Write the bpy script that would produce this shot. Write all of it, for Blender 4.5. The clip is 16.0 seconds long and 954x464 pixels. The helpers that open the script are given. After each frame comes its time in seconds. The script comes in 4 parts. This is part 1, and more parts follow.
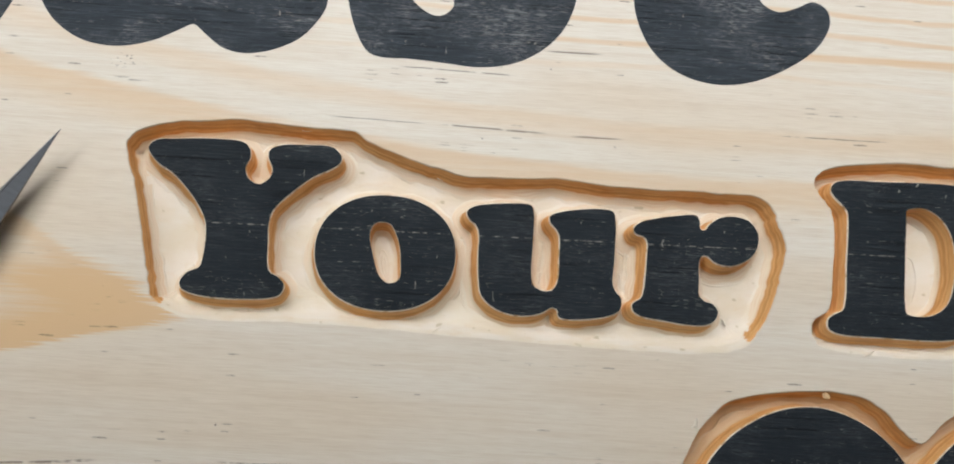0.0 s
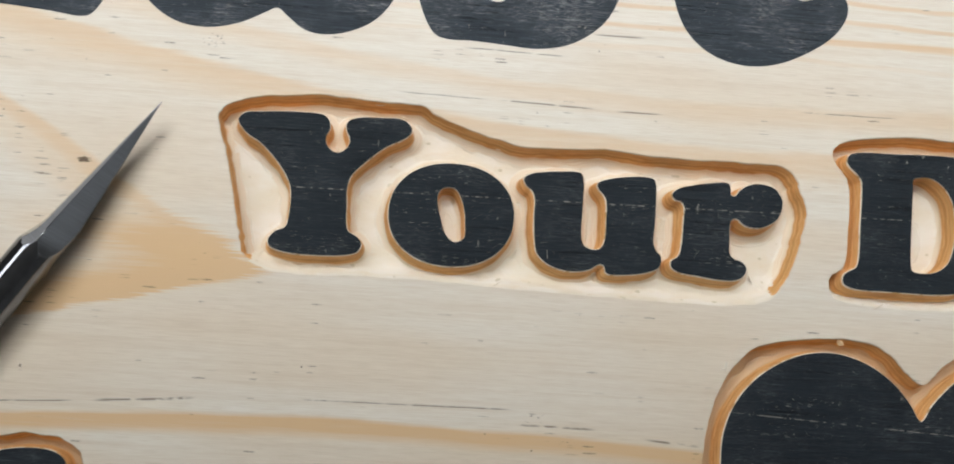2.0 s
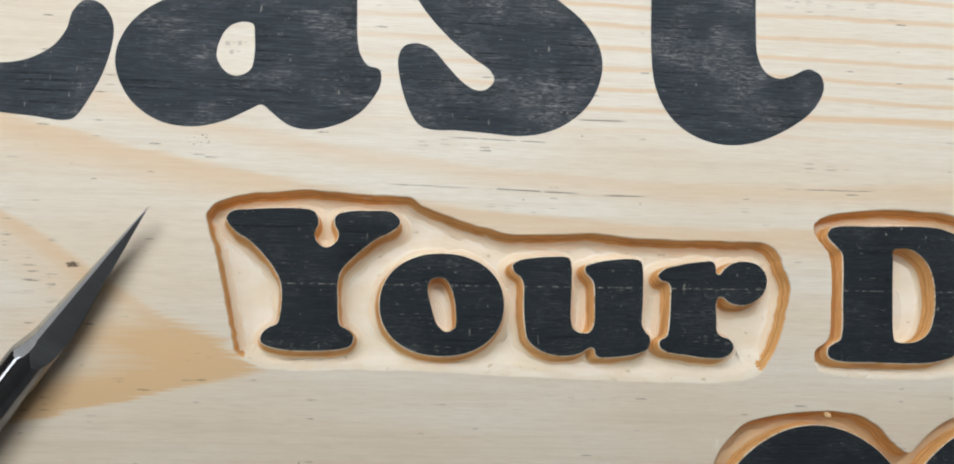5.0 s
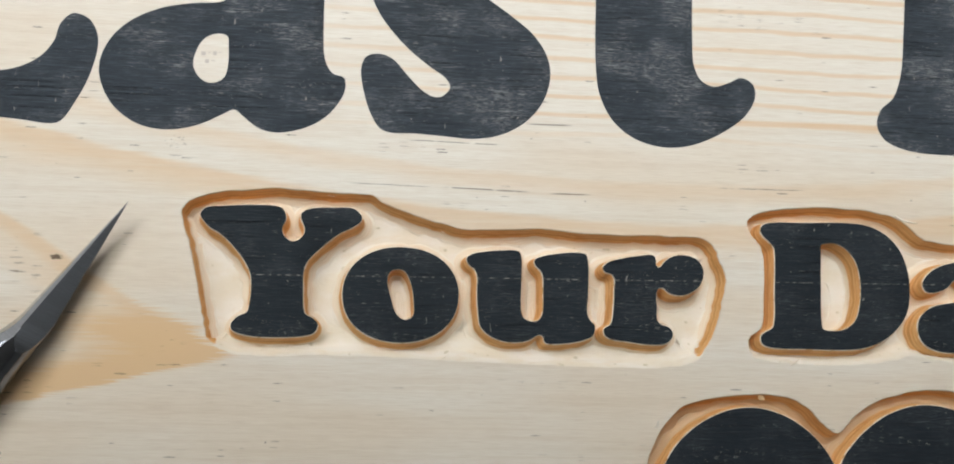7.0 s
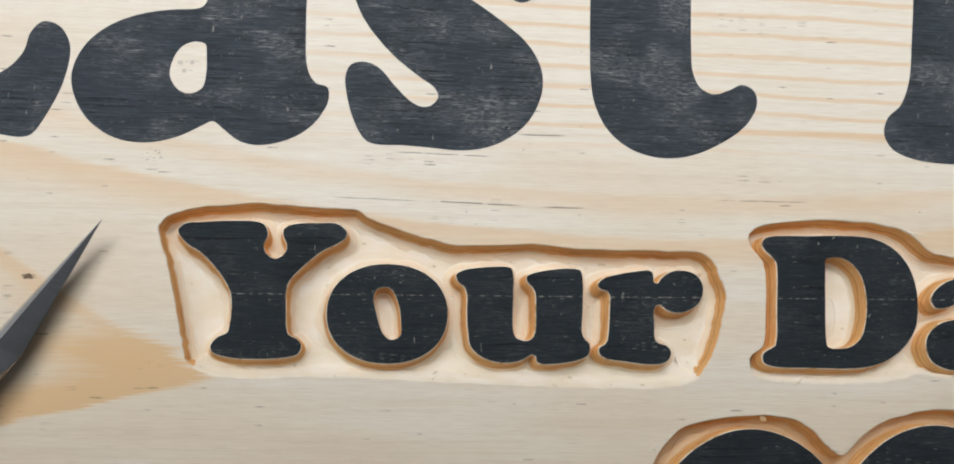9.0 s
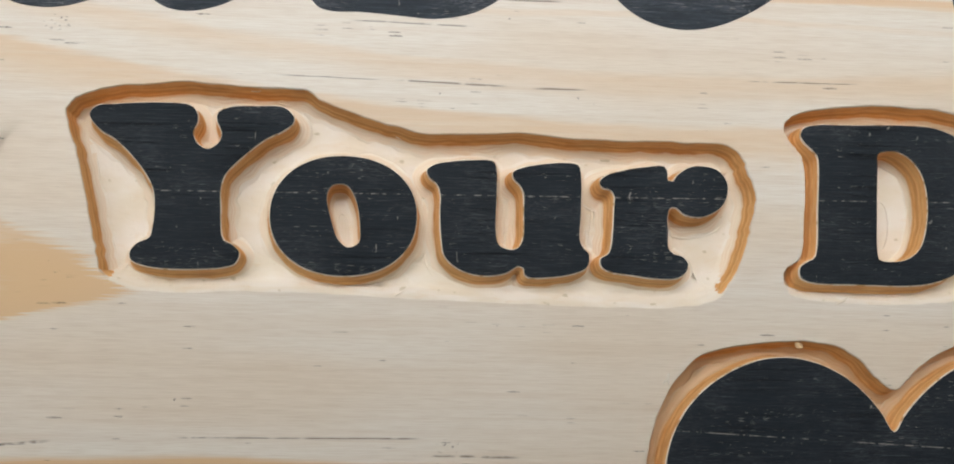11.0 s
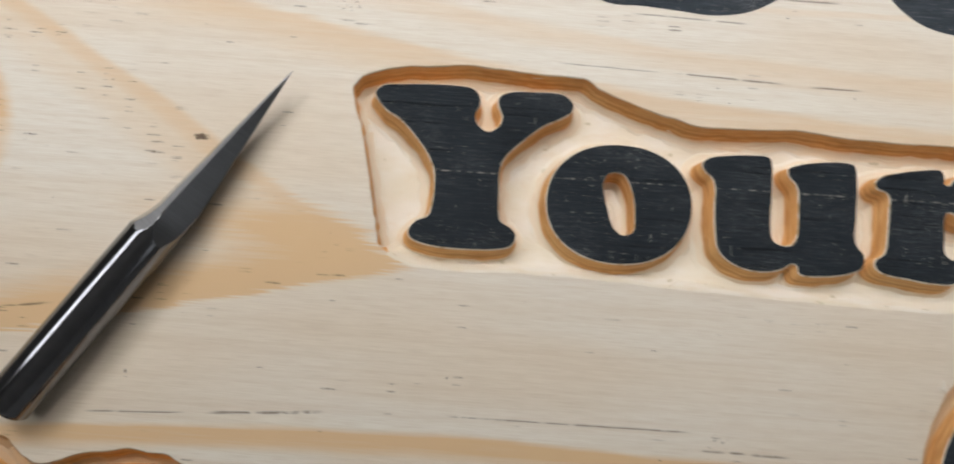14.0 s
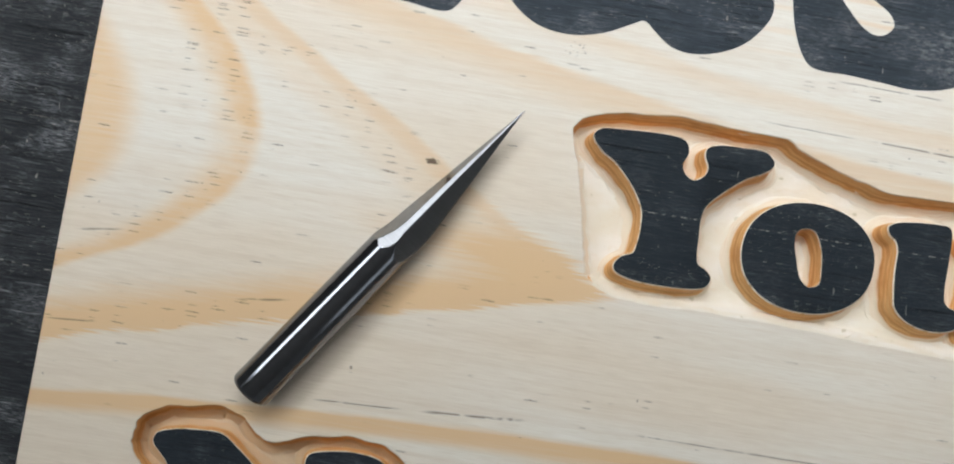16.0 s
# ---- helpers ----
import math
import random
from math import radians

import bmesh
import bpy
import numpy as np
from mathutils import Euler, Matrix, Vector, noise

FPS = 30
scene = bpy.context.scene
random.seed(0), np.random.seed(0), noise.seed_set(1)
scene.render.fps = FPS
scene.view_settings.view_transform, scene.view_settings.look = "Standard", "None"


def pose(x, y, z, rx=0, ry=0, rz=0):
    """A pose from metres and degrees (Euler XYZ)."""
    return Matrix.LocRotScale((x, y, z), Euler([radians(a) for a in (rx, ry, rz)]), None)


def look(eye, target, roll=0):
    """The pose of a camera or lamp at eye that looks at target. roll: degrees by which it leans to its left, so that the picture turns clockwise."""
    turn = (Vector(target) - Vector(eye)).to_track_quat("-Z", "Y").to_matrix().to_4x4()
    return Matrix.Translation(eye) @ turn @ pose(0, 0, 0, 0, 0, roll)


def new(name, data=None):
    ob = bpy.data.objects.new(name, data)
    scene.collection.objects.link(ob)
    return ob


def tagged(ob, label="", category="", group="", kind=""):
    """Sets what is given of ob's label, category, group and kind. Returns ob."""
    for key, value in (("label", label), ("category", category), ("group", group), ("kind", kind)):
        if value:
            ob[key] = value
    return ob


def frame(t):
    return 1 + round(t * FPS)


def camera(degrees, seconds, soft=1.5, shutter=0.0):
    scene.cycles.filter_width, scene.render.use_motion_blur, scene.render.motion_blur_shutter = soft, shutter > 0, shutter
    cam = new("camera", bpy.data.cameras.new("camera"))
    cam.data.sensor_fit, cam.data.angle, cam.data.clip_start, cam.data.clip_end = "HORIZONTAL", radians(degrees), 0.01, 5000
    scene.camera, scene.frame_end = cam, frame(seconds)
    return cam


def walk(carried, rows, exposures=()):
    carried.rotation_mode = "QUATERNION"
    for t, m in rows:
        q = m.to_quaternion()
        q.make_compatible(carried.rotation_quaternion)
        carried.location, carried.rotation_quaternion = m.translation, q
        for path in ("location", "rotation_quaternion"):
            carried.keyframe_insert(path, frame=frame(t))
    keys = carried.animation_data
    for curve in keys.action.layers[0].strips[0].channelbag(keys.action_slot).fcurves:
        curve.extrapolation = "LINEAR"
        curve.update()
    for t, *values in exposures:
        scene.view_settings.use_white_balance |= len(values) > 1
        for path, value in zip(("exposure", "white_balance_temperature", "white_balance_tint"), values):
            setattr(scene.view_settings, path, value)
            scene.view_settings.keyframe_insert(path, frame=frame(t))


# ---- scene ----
cam = camera(62.06, 16.0, soft=1.9, shutter=0.2)
PATH = [
    (0, pose(0.04058, -0.00052, 0.11678, 4.892, -1.455, 3.446)),
    (0.5, pose(0.03362, 0.00252, 0.11382, 4.349, -1.526, 3.300)),
    (1, pose(0.02331, -0.00711, 0.11738, 4.018, -1.952, 3.811)),
    (1.5, pose(0.01822, -0.00745, 0.12274, 4.234, -2.372, 4.064)),
    (2, pose(0.02928, -0.00496, 0.13023, 3.442, -2.315, 3.621)),
    (2.5, pose(0.03264, -0.00652, 0.12512, 3.773, -3.617, 3.292)),
    (3, pose(0.03555, -0.00513, 0.12690, 4.002, -3.212, 3.200)),
    (3.5, pose(0.03520, -0.00823, 0.13174, 4.344, -3.170, 2.071)),
    (4, pose(0.02683, -0.00692, 0.13699, 3.808, -3.673, 1.931)),
    (4.5, pose(0.02741, 0.00210, 0.13782, 4.123, -3.369, 1.667)),
    (5, pose(0.02741, 0.00992, 0.13242, 3.407, -3.436, 1.494)),
    (5.2, pose(0.03391, 0.01205, 0.12894, 4.312, -3.202, 1.449)),
    (7.3, pose(0.03390, 0.00276, 0.14351, 5.286, -3.823, 1.420)),
    (7.5, pose(0.03465, 0.00239, 0.14306, 5.293, -3.585, 1.364)),
    (8, pose(0.02842, 0.00393, 0.14253, 6.140, -3.815, 1.258)),
    (8.2, pose(0.03159, 0.00987, 0.14001, 4.822, -3.743, 1.210)),
    (10.3, pose(0.04118, 0.00714, 0.13491, 4.495, -3.332, 1.201)),
    (10.5, pose(0.04532, 0.00647, 0.12437, 4.514, -2.866, 1.077)),
    (11, pose(0.04352, -0.00118, 0.11291, 2.527, -2.648, 1.351)),
    (11.5, pose(0.04383, 0.00403, 0.11321, 2.852, -2.439, 1.669)),
    (12, pose(0.05538, 0.00701, 0.11289, 2.174, -2.094, 1.232)),
    (12.5, pose(0.05115, 0.00470, 0.11465, 2.729, -2.050, 1.067)),
    (13, pose(0.05998, 0.00321, 0.11538, 2.426, -2.265, 1.053)),
    (13.5, pose(0.04042, -0.01183, 0.13755, 4.287, -2.214, 1.315)),
    (14, pose(0.00926, -0.01052, 0.11168, 5.451, -0.681, 4.360)),
    (14.5, pose(-0.01008, -0.00568, 0.10731, -0.093, 0.015, 7.896)),
    (15, pose(-0.01677, -0.00656, 0.11414, -0.226, 0.019, 9.213)),
    (15.5, pose(-0.02161, -0.01007, 0.12014, 1.222, -0.024, 10.048)),
    (16, pose(-0.02095, -0.00315, 0.12314, 2.010, 0.000, 9.687)),
]
EXPOSURES = [(0, -0.1, 6800, 12), (0.5, -0.12, 6900, 13), (1.0, -0.03, 6780, 12), (2.5, -0.05, 6750, 11), (4, -0.03, 6690, 10), (5, -0.1, 6760, 10), (8, -0.09, 6800, 11), (10.5, -0.14, 6900, 13),
             (11.5, -0.14, 6950, 14), (12.5, -0.14, 7080, 14), (13.1, -0.09, 6900, 13), (13.5, 0.02, 6720, 11), (14, -0.15, 6980, 14), (14.5, -0.12, 6920, 13), (15, 0.0, 6660, 11), (16, 0.02, 6470, 10)]
walk(cam, PATH, EXPOSURES)

MM = 0.001
DEEP = 3.7          # depth of the carved pockets, mm
THICK = 18.0        # thickness of the board, mm


# ---------------------------------------------------------------- light
world = bpy.data.worlds.new("world")
scene.world = world
world.use_nodes = True
wn = world.node_tree.nodes["Background"]
wn.inputs[0].default_value = (0.85, 0.92, 1.0, 1)
wn.inputs[1].default_value = 0.05

# Unseen lamp, added so the lower board dims as in the camera's own shade.
lamp_data = bpy.data.lights.new("falloff_light", "AREA")
lamp_data.shape, lamp_data.size, lamp_data.size_y = "RECTANGLE", 0.50, 0.14
lamp_data.spread = radians(60)
lamp_data.energy = 0.225
lamp_data.color = (0.96, 0.975, 1.0)
lamp = new("falloff_light", lamp_data)
lamp.matrix_world = look((0.02, 0.15, 0.20), (0.02, 0.057, 0.0))

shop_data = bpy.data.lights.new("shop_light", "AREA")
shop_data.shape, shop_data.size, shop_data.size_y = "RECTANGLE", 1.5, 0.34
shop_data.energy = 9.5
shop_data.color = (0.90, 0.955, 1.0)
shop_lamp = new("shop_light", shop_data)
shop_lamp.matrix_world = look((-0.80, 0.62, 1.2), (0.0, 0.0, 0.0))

# Unseen lamp, added for the grey reflection in the bit's right-hand face.
far_data = bpy.data.lights.new("facet_reflection_light", "AREA")
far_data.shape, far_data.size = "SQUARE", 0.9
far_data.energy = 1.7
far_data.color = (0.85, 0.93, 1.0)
far_lamp = new("facet_reflection_light", far_data)
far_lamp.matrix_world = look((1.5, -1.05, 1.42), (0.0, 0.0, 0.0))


# ---------------------------------------------------------------- materials
class Nodes:
    """Short hand for node trees."""

    def __init__(self, name):
        self.mat = bpy.data.materials.new(name)
        self.mat.use_nodes = True
        self.tree = self.mat.node_tree
        self.bsdf = self.tree.nodes["Principled BSDF"]
        co = self.tree.nodes.new("ShaderNodeTexCoord")
        sc = self.tree.nodes.new("ShaderNodeVectorMath")
        sc.operation = "SCALE"
        sc.inputs["Scale"].default_value = 1000.0
        self.link(co.outputs["Object"], sc.inputs[0])
        self.pos = sc.outputs[0]
        sep = self.tree.nodes.new("ShaderNodeSeparateXYZ")
        self.link(self.pos, sep.inputs[0])
        self.x, self.y, self.z = sep.outputs

    def link(self, a, b):
        self.tree.links.new(a, b)

    def put(self, socket, value):
        if isinstance(value, bpy.types.NodeSocket):
            self.link(value, socket)
        else:
            socket.default_value = value

    def m(self, op, a, b=0.0, c=0.0, clamp=False):
        n = self.tree.nodes.new("ShaderNodeMath")
        n.operation, n.use_clamp = op, clamp
        for s, v in zip(n.inputs, (a, b, c)):
            self.put(s, v)
        return n.outputs[0]

    def noise(self, sx, sy, sz, detail=3.0, rough=0.55, offset=(0, 0, 0), distort=0.0):
        mp = self.tree.nodes.new("ShaderNodeMapping")
        mp.inputs["Scale"].default_value = (sx, sy, sz)
        mp.inputs["Location"].default_value = offset
        self.link(self.pos, mp.inputs[0])
        n = self.tree.nodes.new("ShaderNodeTexNoise")
        n.inputs["Scale"].default_value = 1.0
        n.inputs["Detail"].default_value = detail
        n.inputs["Roughness"].default_value = rough
        n.inputs["Distortion"].default_value = distort
        self.link(mp.outputs[0], n.inputs[0])
        return n.outputs[0]

    def dashes(self, sx, sy, radius, keep, offset=(0, 0, 0)):
        """Scattered short strokes along x; keep: the share of the cells left empty."""
        mp = self.tree.nodes.new("ShaderNodeMapping")
        mp.inputs["Scale"].default_value = (sx, sy, 1)
        mp.inputs["Location"].default_value = offset
        self.link(self.pos, mp.inputs[0])
        v = self.tree.nodes.new("ShaderNodeTexVoronoi")
        v.voronoi_dimensions = "2D"
        v.inputs["Scale"].default_value = 1.0
        self.link(mp.outputs[0], v.inputs["Vector"])
        pick = self.tree.nodes.new("ShaderNodeSeparateColor")
        self.link(v.outputs["Color"], pick.inputs[0])
        size = self.m("MULTIPLY", self.m("SUBTRACT", pick.outputs[0], keep), radius / (1.0 - keep))
        size = self.m("MAXIMUM", size, 0.0)
        inside_ = self.m("SUBTRACT", size, v.outputs["Distance"])
        return self.step(inside_, 0.0, radius * 0.35)

    def step(self, v, a, b):
        """0 below a, 1 above b, smooth between (a may exceed b)."""
        n = self.tree.nodes.new("ShaderNodeMapRange")
        n.interpolation_type = "SMOOTHSTEP"
        flip = a > b
        self.put(n.inputs[0], v)
        n.inputs[1].default_value, n.inputs[2].default_value = min(a, b), max(a, b)
        n.inputs[3].default_value, n.inputs[4].default_value = (1, 0) if flip else (0, 1)
        return n.outputs[0]

    def mix(self, f, a, b):
        n = self.tree.nodes.new("ShaderNodeMix")
        n.data_type = "RGBA"
        self.put(n.inputs[0], f)
        for s, v in ((n.inputs[6], a), (n.inputs[7], b)):
            self.put(s, (*v, 1) if isinstance(v, tuple) else v)
        return n.outputs[2]

    def bump(self, height, strength, dist=0.0001):
        n = self.tree.nodes.new("ShaderNodeBump")
        n.inputs["Strength"].default_value = strength
        n.inputs["Distance"].default_value = dist
        self.put(n.inputs["Height"], height)
        self.link(n.outputs[0], self.bsdf.inputs["Normal"])

    def done(self, color, rough=0.6, metal=0.0, spec=0.4):
        self.put(self.bsdf.inputs["Base Color"], (*color, 1) if isinstance(color, tuple) else color)
        self.put(self.bsdf.inputs["Roughness"], rough)
        self.put(self.bsdf.inputs["Metallic"], metal)
        self.bsdf.inputs["Specular IOR Level"].default_value = spec
        return self.mat


def pine_colour(n):
    """Planed pine: pale early wood, amber growth bands with arched noses, fine fibres, dark resin ducts."""
    x, y = n.x, n.y
    warp = n.m("MULTIPLY", n.m("SUBTRACT", n.noise(0.03, 0.09, 0.03, 3), 0.5), 9.0)
    fray = n.m("MULTIPLY", n.m("SUBTRACT", n.noise(0.11, 3.0, 0.1, 4), 0.5), 12.0)
    fine = n.m("MULTIPLY", n.m("SUBTRACT", n.noise(0.05, 0.9, 0.1, 3), 0.5), 2.0)
    yw = n.m("ADD", y, n.m("MULTIPLY", warp, 0.35))
    # first arch
    dy = n.m("SUBTRACT", yw, 9.0)
    dd = n.m("MULTIPLY", dy, dy)
    low = n.m("LESS_THAN", dy, 0.0)
    k = n.m("ADD", 0.030, n.m("MULTIPLY", low, 0.016))
    u1 = n.m("ADD", n.m("ADD", n.m("ADD", x, 58.0), n.m("MULTIPLY", dd, k)), n.m("MULTIPLY", fray, 0.10))
    arch1 = n.m("MULTIPLY", n.step(u1, 1.6, -1.2), n.step(u1, -9.0, -1.5))
    arch1 = n.m("MULTIPLY", arch1, n.m("ADD", 0.45, n.m("MULTIPLY", n.step(n.noise(0.06, 0.09, 0.1, 4, 0.6, (2, 2, 5)), 0.32, 0.62), 0.55)))
    arch0 = n.m("MULTIPLY", n.m("MULTIPLY", n.step(u1, -17.0, -23.0), n.step(u1, -40.0, -25.0)), 0.8)
    # second arch, long and pointed
    up = n.m("MULTIPLY", n.m("ADD", yw, 5.5), 1.65)
    dn = n.m("MULTIPLY", n.m("ADD", yw, 5.5), -4.2)
    u2 = n.m("ADD", n.m("ADD", n.m("ADD", x, 1.2), n.m("SMOOTH_MAX", up, dn, 8.0)), n.m("MULTIPLY", n.m("MULTIPLY", fray, 1.3), n.step(yw, 9.0, 2.0)))
    wide = n.m("MULTIPLY", n.step(u2, 4.0, 0.0), n.step(u2, -36.0, -6.0))
    thin = n.m("MULTIPLY", n.step(u2, 1.0, -1.5), n.step(u2, -9.0, -2.5))
    lowside = n.step(yw, 4.0, -2.0)
    arch2 = n.m("ADD", n.m("MULTIPLY", n.m("MULTIPLY", wide, lowside), 1.15), n.m("MULTIPLY", n.m("MAXIMUM", thin, n.m("MULTIPLY", n.m("MULTIPLY", n.step(u2, 0.5, -1.5), n.step(u2, -17.0, -9.0)), 0.45)), n.m("MULTIPLY", n.m("SUBTRACT", 1.0, lowside), 0.6)))
    # straight band towards the lower edge
    c3 = n.m("ADD", -29.7, n.m("MULTIPLY", n.m("MULTIPLY", n.m("SUBTRACT", x, 15.0), n.m("SUBTRACT", x, 15.0)), -0.00055))
    u3 = n.m("ADD", n.m("SUBTRACT", n.m("ADD", y, n.m("MULTIPLY", warp, 0.15)), c3), n.m("MULTIPLY", fine, 0.5))
    band3 = n.m("MULTIPLY", n.step(u3, 1.7, 0.6), n.step(u3, -2.8, -0.2))
    u3b = n.m("SUBTRACT", u3, -14.5)
    band3b = n.m("MULTIPLY", n.step(u3b, 2.2, 0.6), n.step(u3b, -3.4, -0.2))
    # slanting band over the middle word
    c4 = n.m("ADD", 26.2, n.m("ADD", n.m("MULTIPLY", x, -0.165), n.m("MULTIPLY", n.m("MULTIPLY", x, x), 0.00105)))
    u4 = n.m("ADD", n.m("SUBTRACT", n.m("ADD", y, n.m("MULTIPLY", warp, 0.2)), c4), fine)
    band4 = n.m("MULTIPLY", n.m("MULTIPLY", n.step(u4, 0.9, -0.4), n.step(u4, -8.0, -1.0)), 0.55)
    u5 = n.m("SUBTRACT", u4, 7.0)
    band5 = n.m("MULTIPLY", n.m("MULTIPLY", n.step(u5, 1.4, -0.2), n.step(u5, -4.0, -0.6)), 0.33)
    # close straight lines in the upper part
    lines = n.m("SINE", n.m("ADD", n.m("MULTIPLY", n.m("ADD", y, n.m("MULTIPLY", x, 0.012)), 1.75), n.m("MULTIPLY", warp, 0.5)))
    lines = n.m("MULTIPLY", n.m("MULTIPLY", n.step(lines, 0.55, 1.0), n.step(y, 33.0, 40.0)), n.m("MULTIPLY", n.step(x, -20.0, 60.0), 0.55))
    u6 = n.m("ADD", n.m("SUBTRACT", y, 39.5), n.m("MULTIPLY", fine, 0.35))
    line6 = n.m("MULTIPLY", n.m("MULTIPLY", n.step(u6, 0.75, 0.2), n.step(u6, -0.9, -0.2)), n.m("MULTIPLY", n.step(x, 62.0, 84.0), 0.7))
    amber = n.m("MAXIMUM", band4, line6)
    for b in (arch1, arch0, arch2, band3, band3b, band5, lines):
        amber = n.m("MAXIMUM", amber, b)
    amber = n.m("MULTIPLY", amber, n.m("ADD", n.m("ADD", 0.25, n.m("MULTIPLY", n.noise(0.06, 1.1, 0.1, 3), 0.85)), n.m("MULTIPLY", n.noise(0.09, 4.5, 0.1, 3, 0.6, (2, 8, 0)), 0.75)), clamp=True)
    tone = n.step(n.m("ADD", n.noise(0.012, 0.05, 0.02, 2, offset=(3, 1, 0)), n.m("MULTIPLY", y, 0.0035)), 0.36, 0.66)
    fibre = n.noise(0.22, 7.0, 1.0, 4, 0.6)
    pale = n.mix(tone, (0.765, 0.675, 0.55), (0.80, 0.765, 0.68))
    pale = n.mix(n.m("MULTIPLY", n.step(fibre, 0.38, 0.72), 0.42), pale, (0.56, 0.46, 0.345))
    streak = n.m("ADD", n.m("MULTIPLY", n.step(n.noise(0.02, 0.75, 0.2, 4, 0.6, (5, 3, 0)), 0.44, 0.66), 0.22), n.m("MULTIPLY", n.step(n.noise(0.05, 2.2, 0.2, 3, 0.6, (9, 6, 0)), 0.50, 0.68), 0.17))
    pale = n.mix(streak, pale, (0.61, 0.495, 0.365))
    col = n.mix(amber, pale, (0.715, 0.50, 0.285))
    # resin ducts: short dark dashes along the grain
    frayed = n.m("ADD", 0.3, n.m("MULTIPLY", n.step(n.noise(1.8, 7.0, 1, 3, 0.6, (3, 5, 0)), 0.42, 0.56), 0.7))
    duct = n.dashes(0.27, 3.2, 0.42, 0.76, (7, 2, 0))
    duct = n.m("MULTIPLY", duct, frayed)
    near = n.m("MAXIMUM", n.m("MULTIPLY", n.step(u1, -13.0, -9.0), n.step(u1, 1.0, -2.0)), n.m("MULTIPLY", n.m("MULTIPLY", n.step(u2, -18.0, -12.0), n.step(u2, 2.0, -2.0)), n.step(x, -26.0, -36.0)))
    place = n.m("MAXIMUM", n.m("MULTIPLY", near, n.step(x, 0.0, -8.0)), n.m("MULTIPLY", n.step(n.noise(0.05, 0.16, 0.1, 2, 0.5, (1, 9, 0)), 0.58, 0.68), 0.7))
    duct = n.m("MULTIPLY", n.m("MULTIPLY", duct, place), 0.8)
    strayed = n.m("MULTIPLY", n.m("MULTIPLY", n.dashes(0.11, 0.9, 0.15, 0.84, (4, 9, 0)), frayed), 0.7)
    duct = n.m("MAXIMUM", duct, strayed)
    for x0, x1, y0, slope, w in ((20, 34, 25.6, -0.01, 0.07), (37, 52, 25.4, -0.025, 0.18), (56.5, 63.5, 24.9, 0.0, 0.14),
                                 (-42, -29, -28.6, 0.06, 0.15), (-25, -10, -27.6, 0.08, 0.24), (8, 41, -25.7, 0.010, 0.15), (41, 55, -27.8, -0.005, 0.22),
                                 (64, 72.6, -29.0, -0.07, 0.26), (-79, -67, -45.7, 0.10, 0.2), (-82.7, -76.5, -8.8, 0.16, 0.17), (-55.6, -49, -15.2, 0.14, 0.18),
                                 (-85, -78, -23.2, 0.1, 0.18), (52, 60, 37.7, 0.0, 0.22), (30, 47, 33.8, -0.01, 0.10), (88, 104, 27.0, 0.0, 0.09)):
        d = n.m("ABSOLUTE", n.m("ADD", n.m("SUBTRACT", y, n.m("ADD", y0, n.m("MULTIPLY", n.m("SUBTRACT", x, x0), slope))), n.m("MULTIPLY", fine, 0.28)))
        s = n.m("MULTIPLY", n.step(d, w, w * 0.35), n.m("MULTIPLY", n.step(x, x0 - 1.0, x0 + 2.0), n.step(x, x1 + 1.0, x1 - 2.0)))
        s = n.m("MULTIPLY", s, n.step(n.noise(0.35, 0.6, 0.2, 2, 0.6, (x0, y0, 0)), 0.34, 0.52))
        duct = n.m("MAXIMUM", duct, n.m("MULTIPLY", s, 0.7))
    # one small pin knot
    kx, ky = n.m("MULTIPLY", n.m("ADD", x, 30.4), 0.8), n.m("MULTIPLY", n.m("SUBTRACT", y, 10.8), 1.7)
    kd = n.m("ADD", n.m("SQRT", n.m("ADD", n.m("MULTIPLY", kx, kx), n.m("MULTIPLY", ky, ky))), n.m("MULTIPLY", n.m("SUBTRACT", n.noise(1.6, 2.5, 1, 2), 0.5), 1.6))
    duct = n.m("MAXIMUM", duct, n.m("MULTIPLY", n.step(kd, 1.0, 0.45), 0.9))
    speck = n.m("MULTIPLY", n.step(n.noise(0.9, 0.9, 0.9, 1, 0.4, (4, 4, 4)), 0.80, 0.83), 0.6)
    duct = n.m("MAXIMUM", duct, speck)
    for cx, cy, rad in ((45.5, -26.6, 2.4), (-11.3, 32.1, 2.6), (51.0, -30.5, 1.6)):
        rx, ry = n.m("SUBTRACT", x, cx), n.m("MULTIPLY", n.m("SUBTRACT", y, cy), 1.7)
        ring = n.step(n.m("SQRT", n.m("ADD", n.m("MULTIPLY", rx, rx), n.m("MULTIPLY", ry, ry))), rad, rad * 0.5)
        duct = n.m("MAXIMUM", duct, n.m("MULTIPLY", n.m("MULTIPLY", ring, n.step(n.noise(1.5, 2.6, 1, 2, 0.6, (cx, cy, 0)), 0.60, 0.66)), 0.7))
    col = n.mix(duct, col, (0.085, 0.05, 0.028))
    return col, fibre, duct


def make_pine():
    n = Nodes("planed_pine")
    col, fibre, duct = pine_colour(n)
    n.bump(n.m("SUBTRACT", fibre, n.m("MULTIPLY", duct, 1.5)), 0.35, 0.00006)
    return n.done(col, n.m("ADD", 0.42, n.m("MULTIPLY", fibre, 0.2)), spec=0.35)


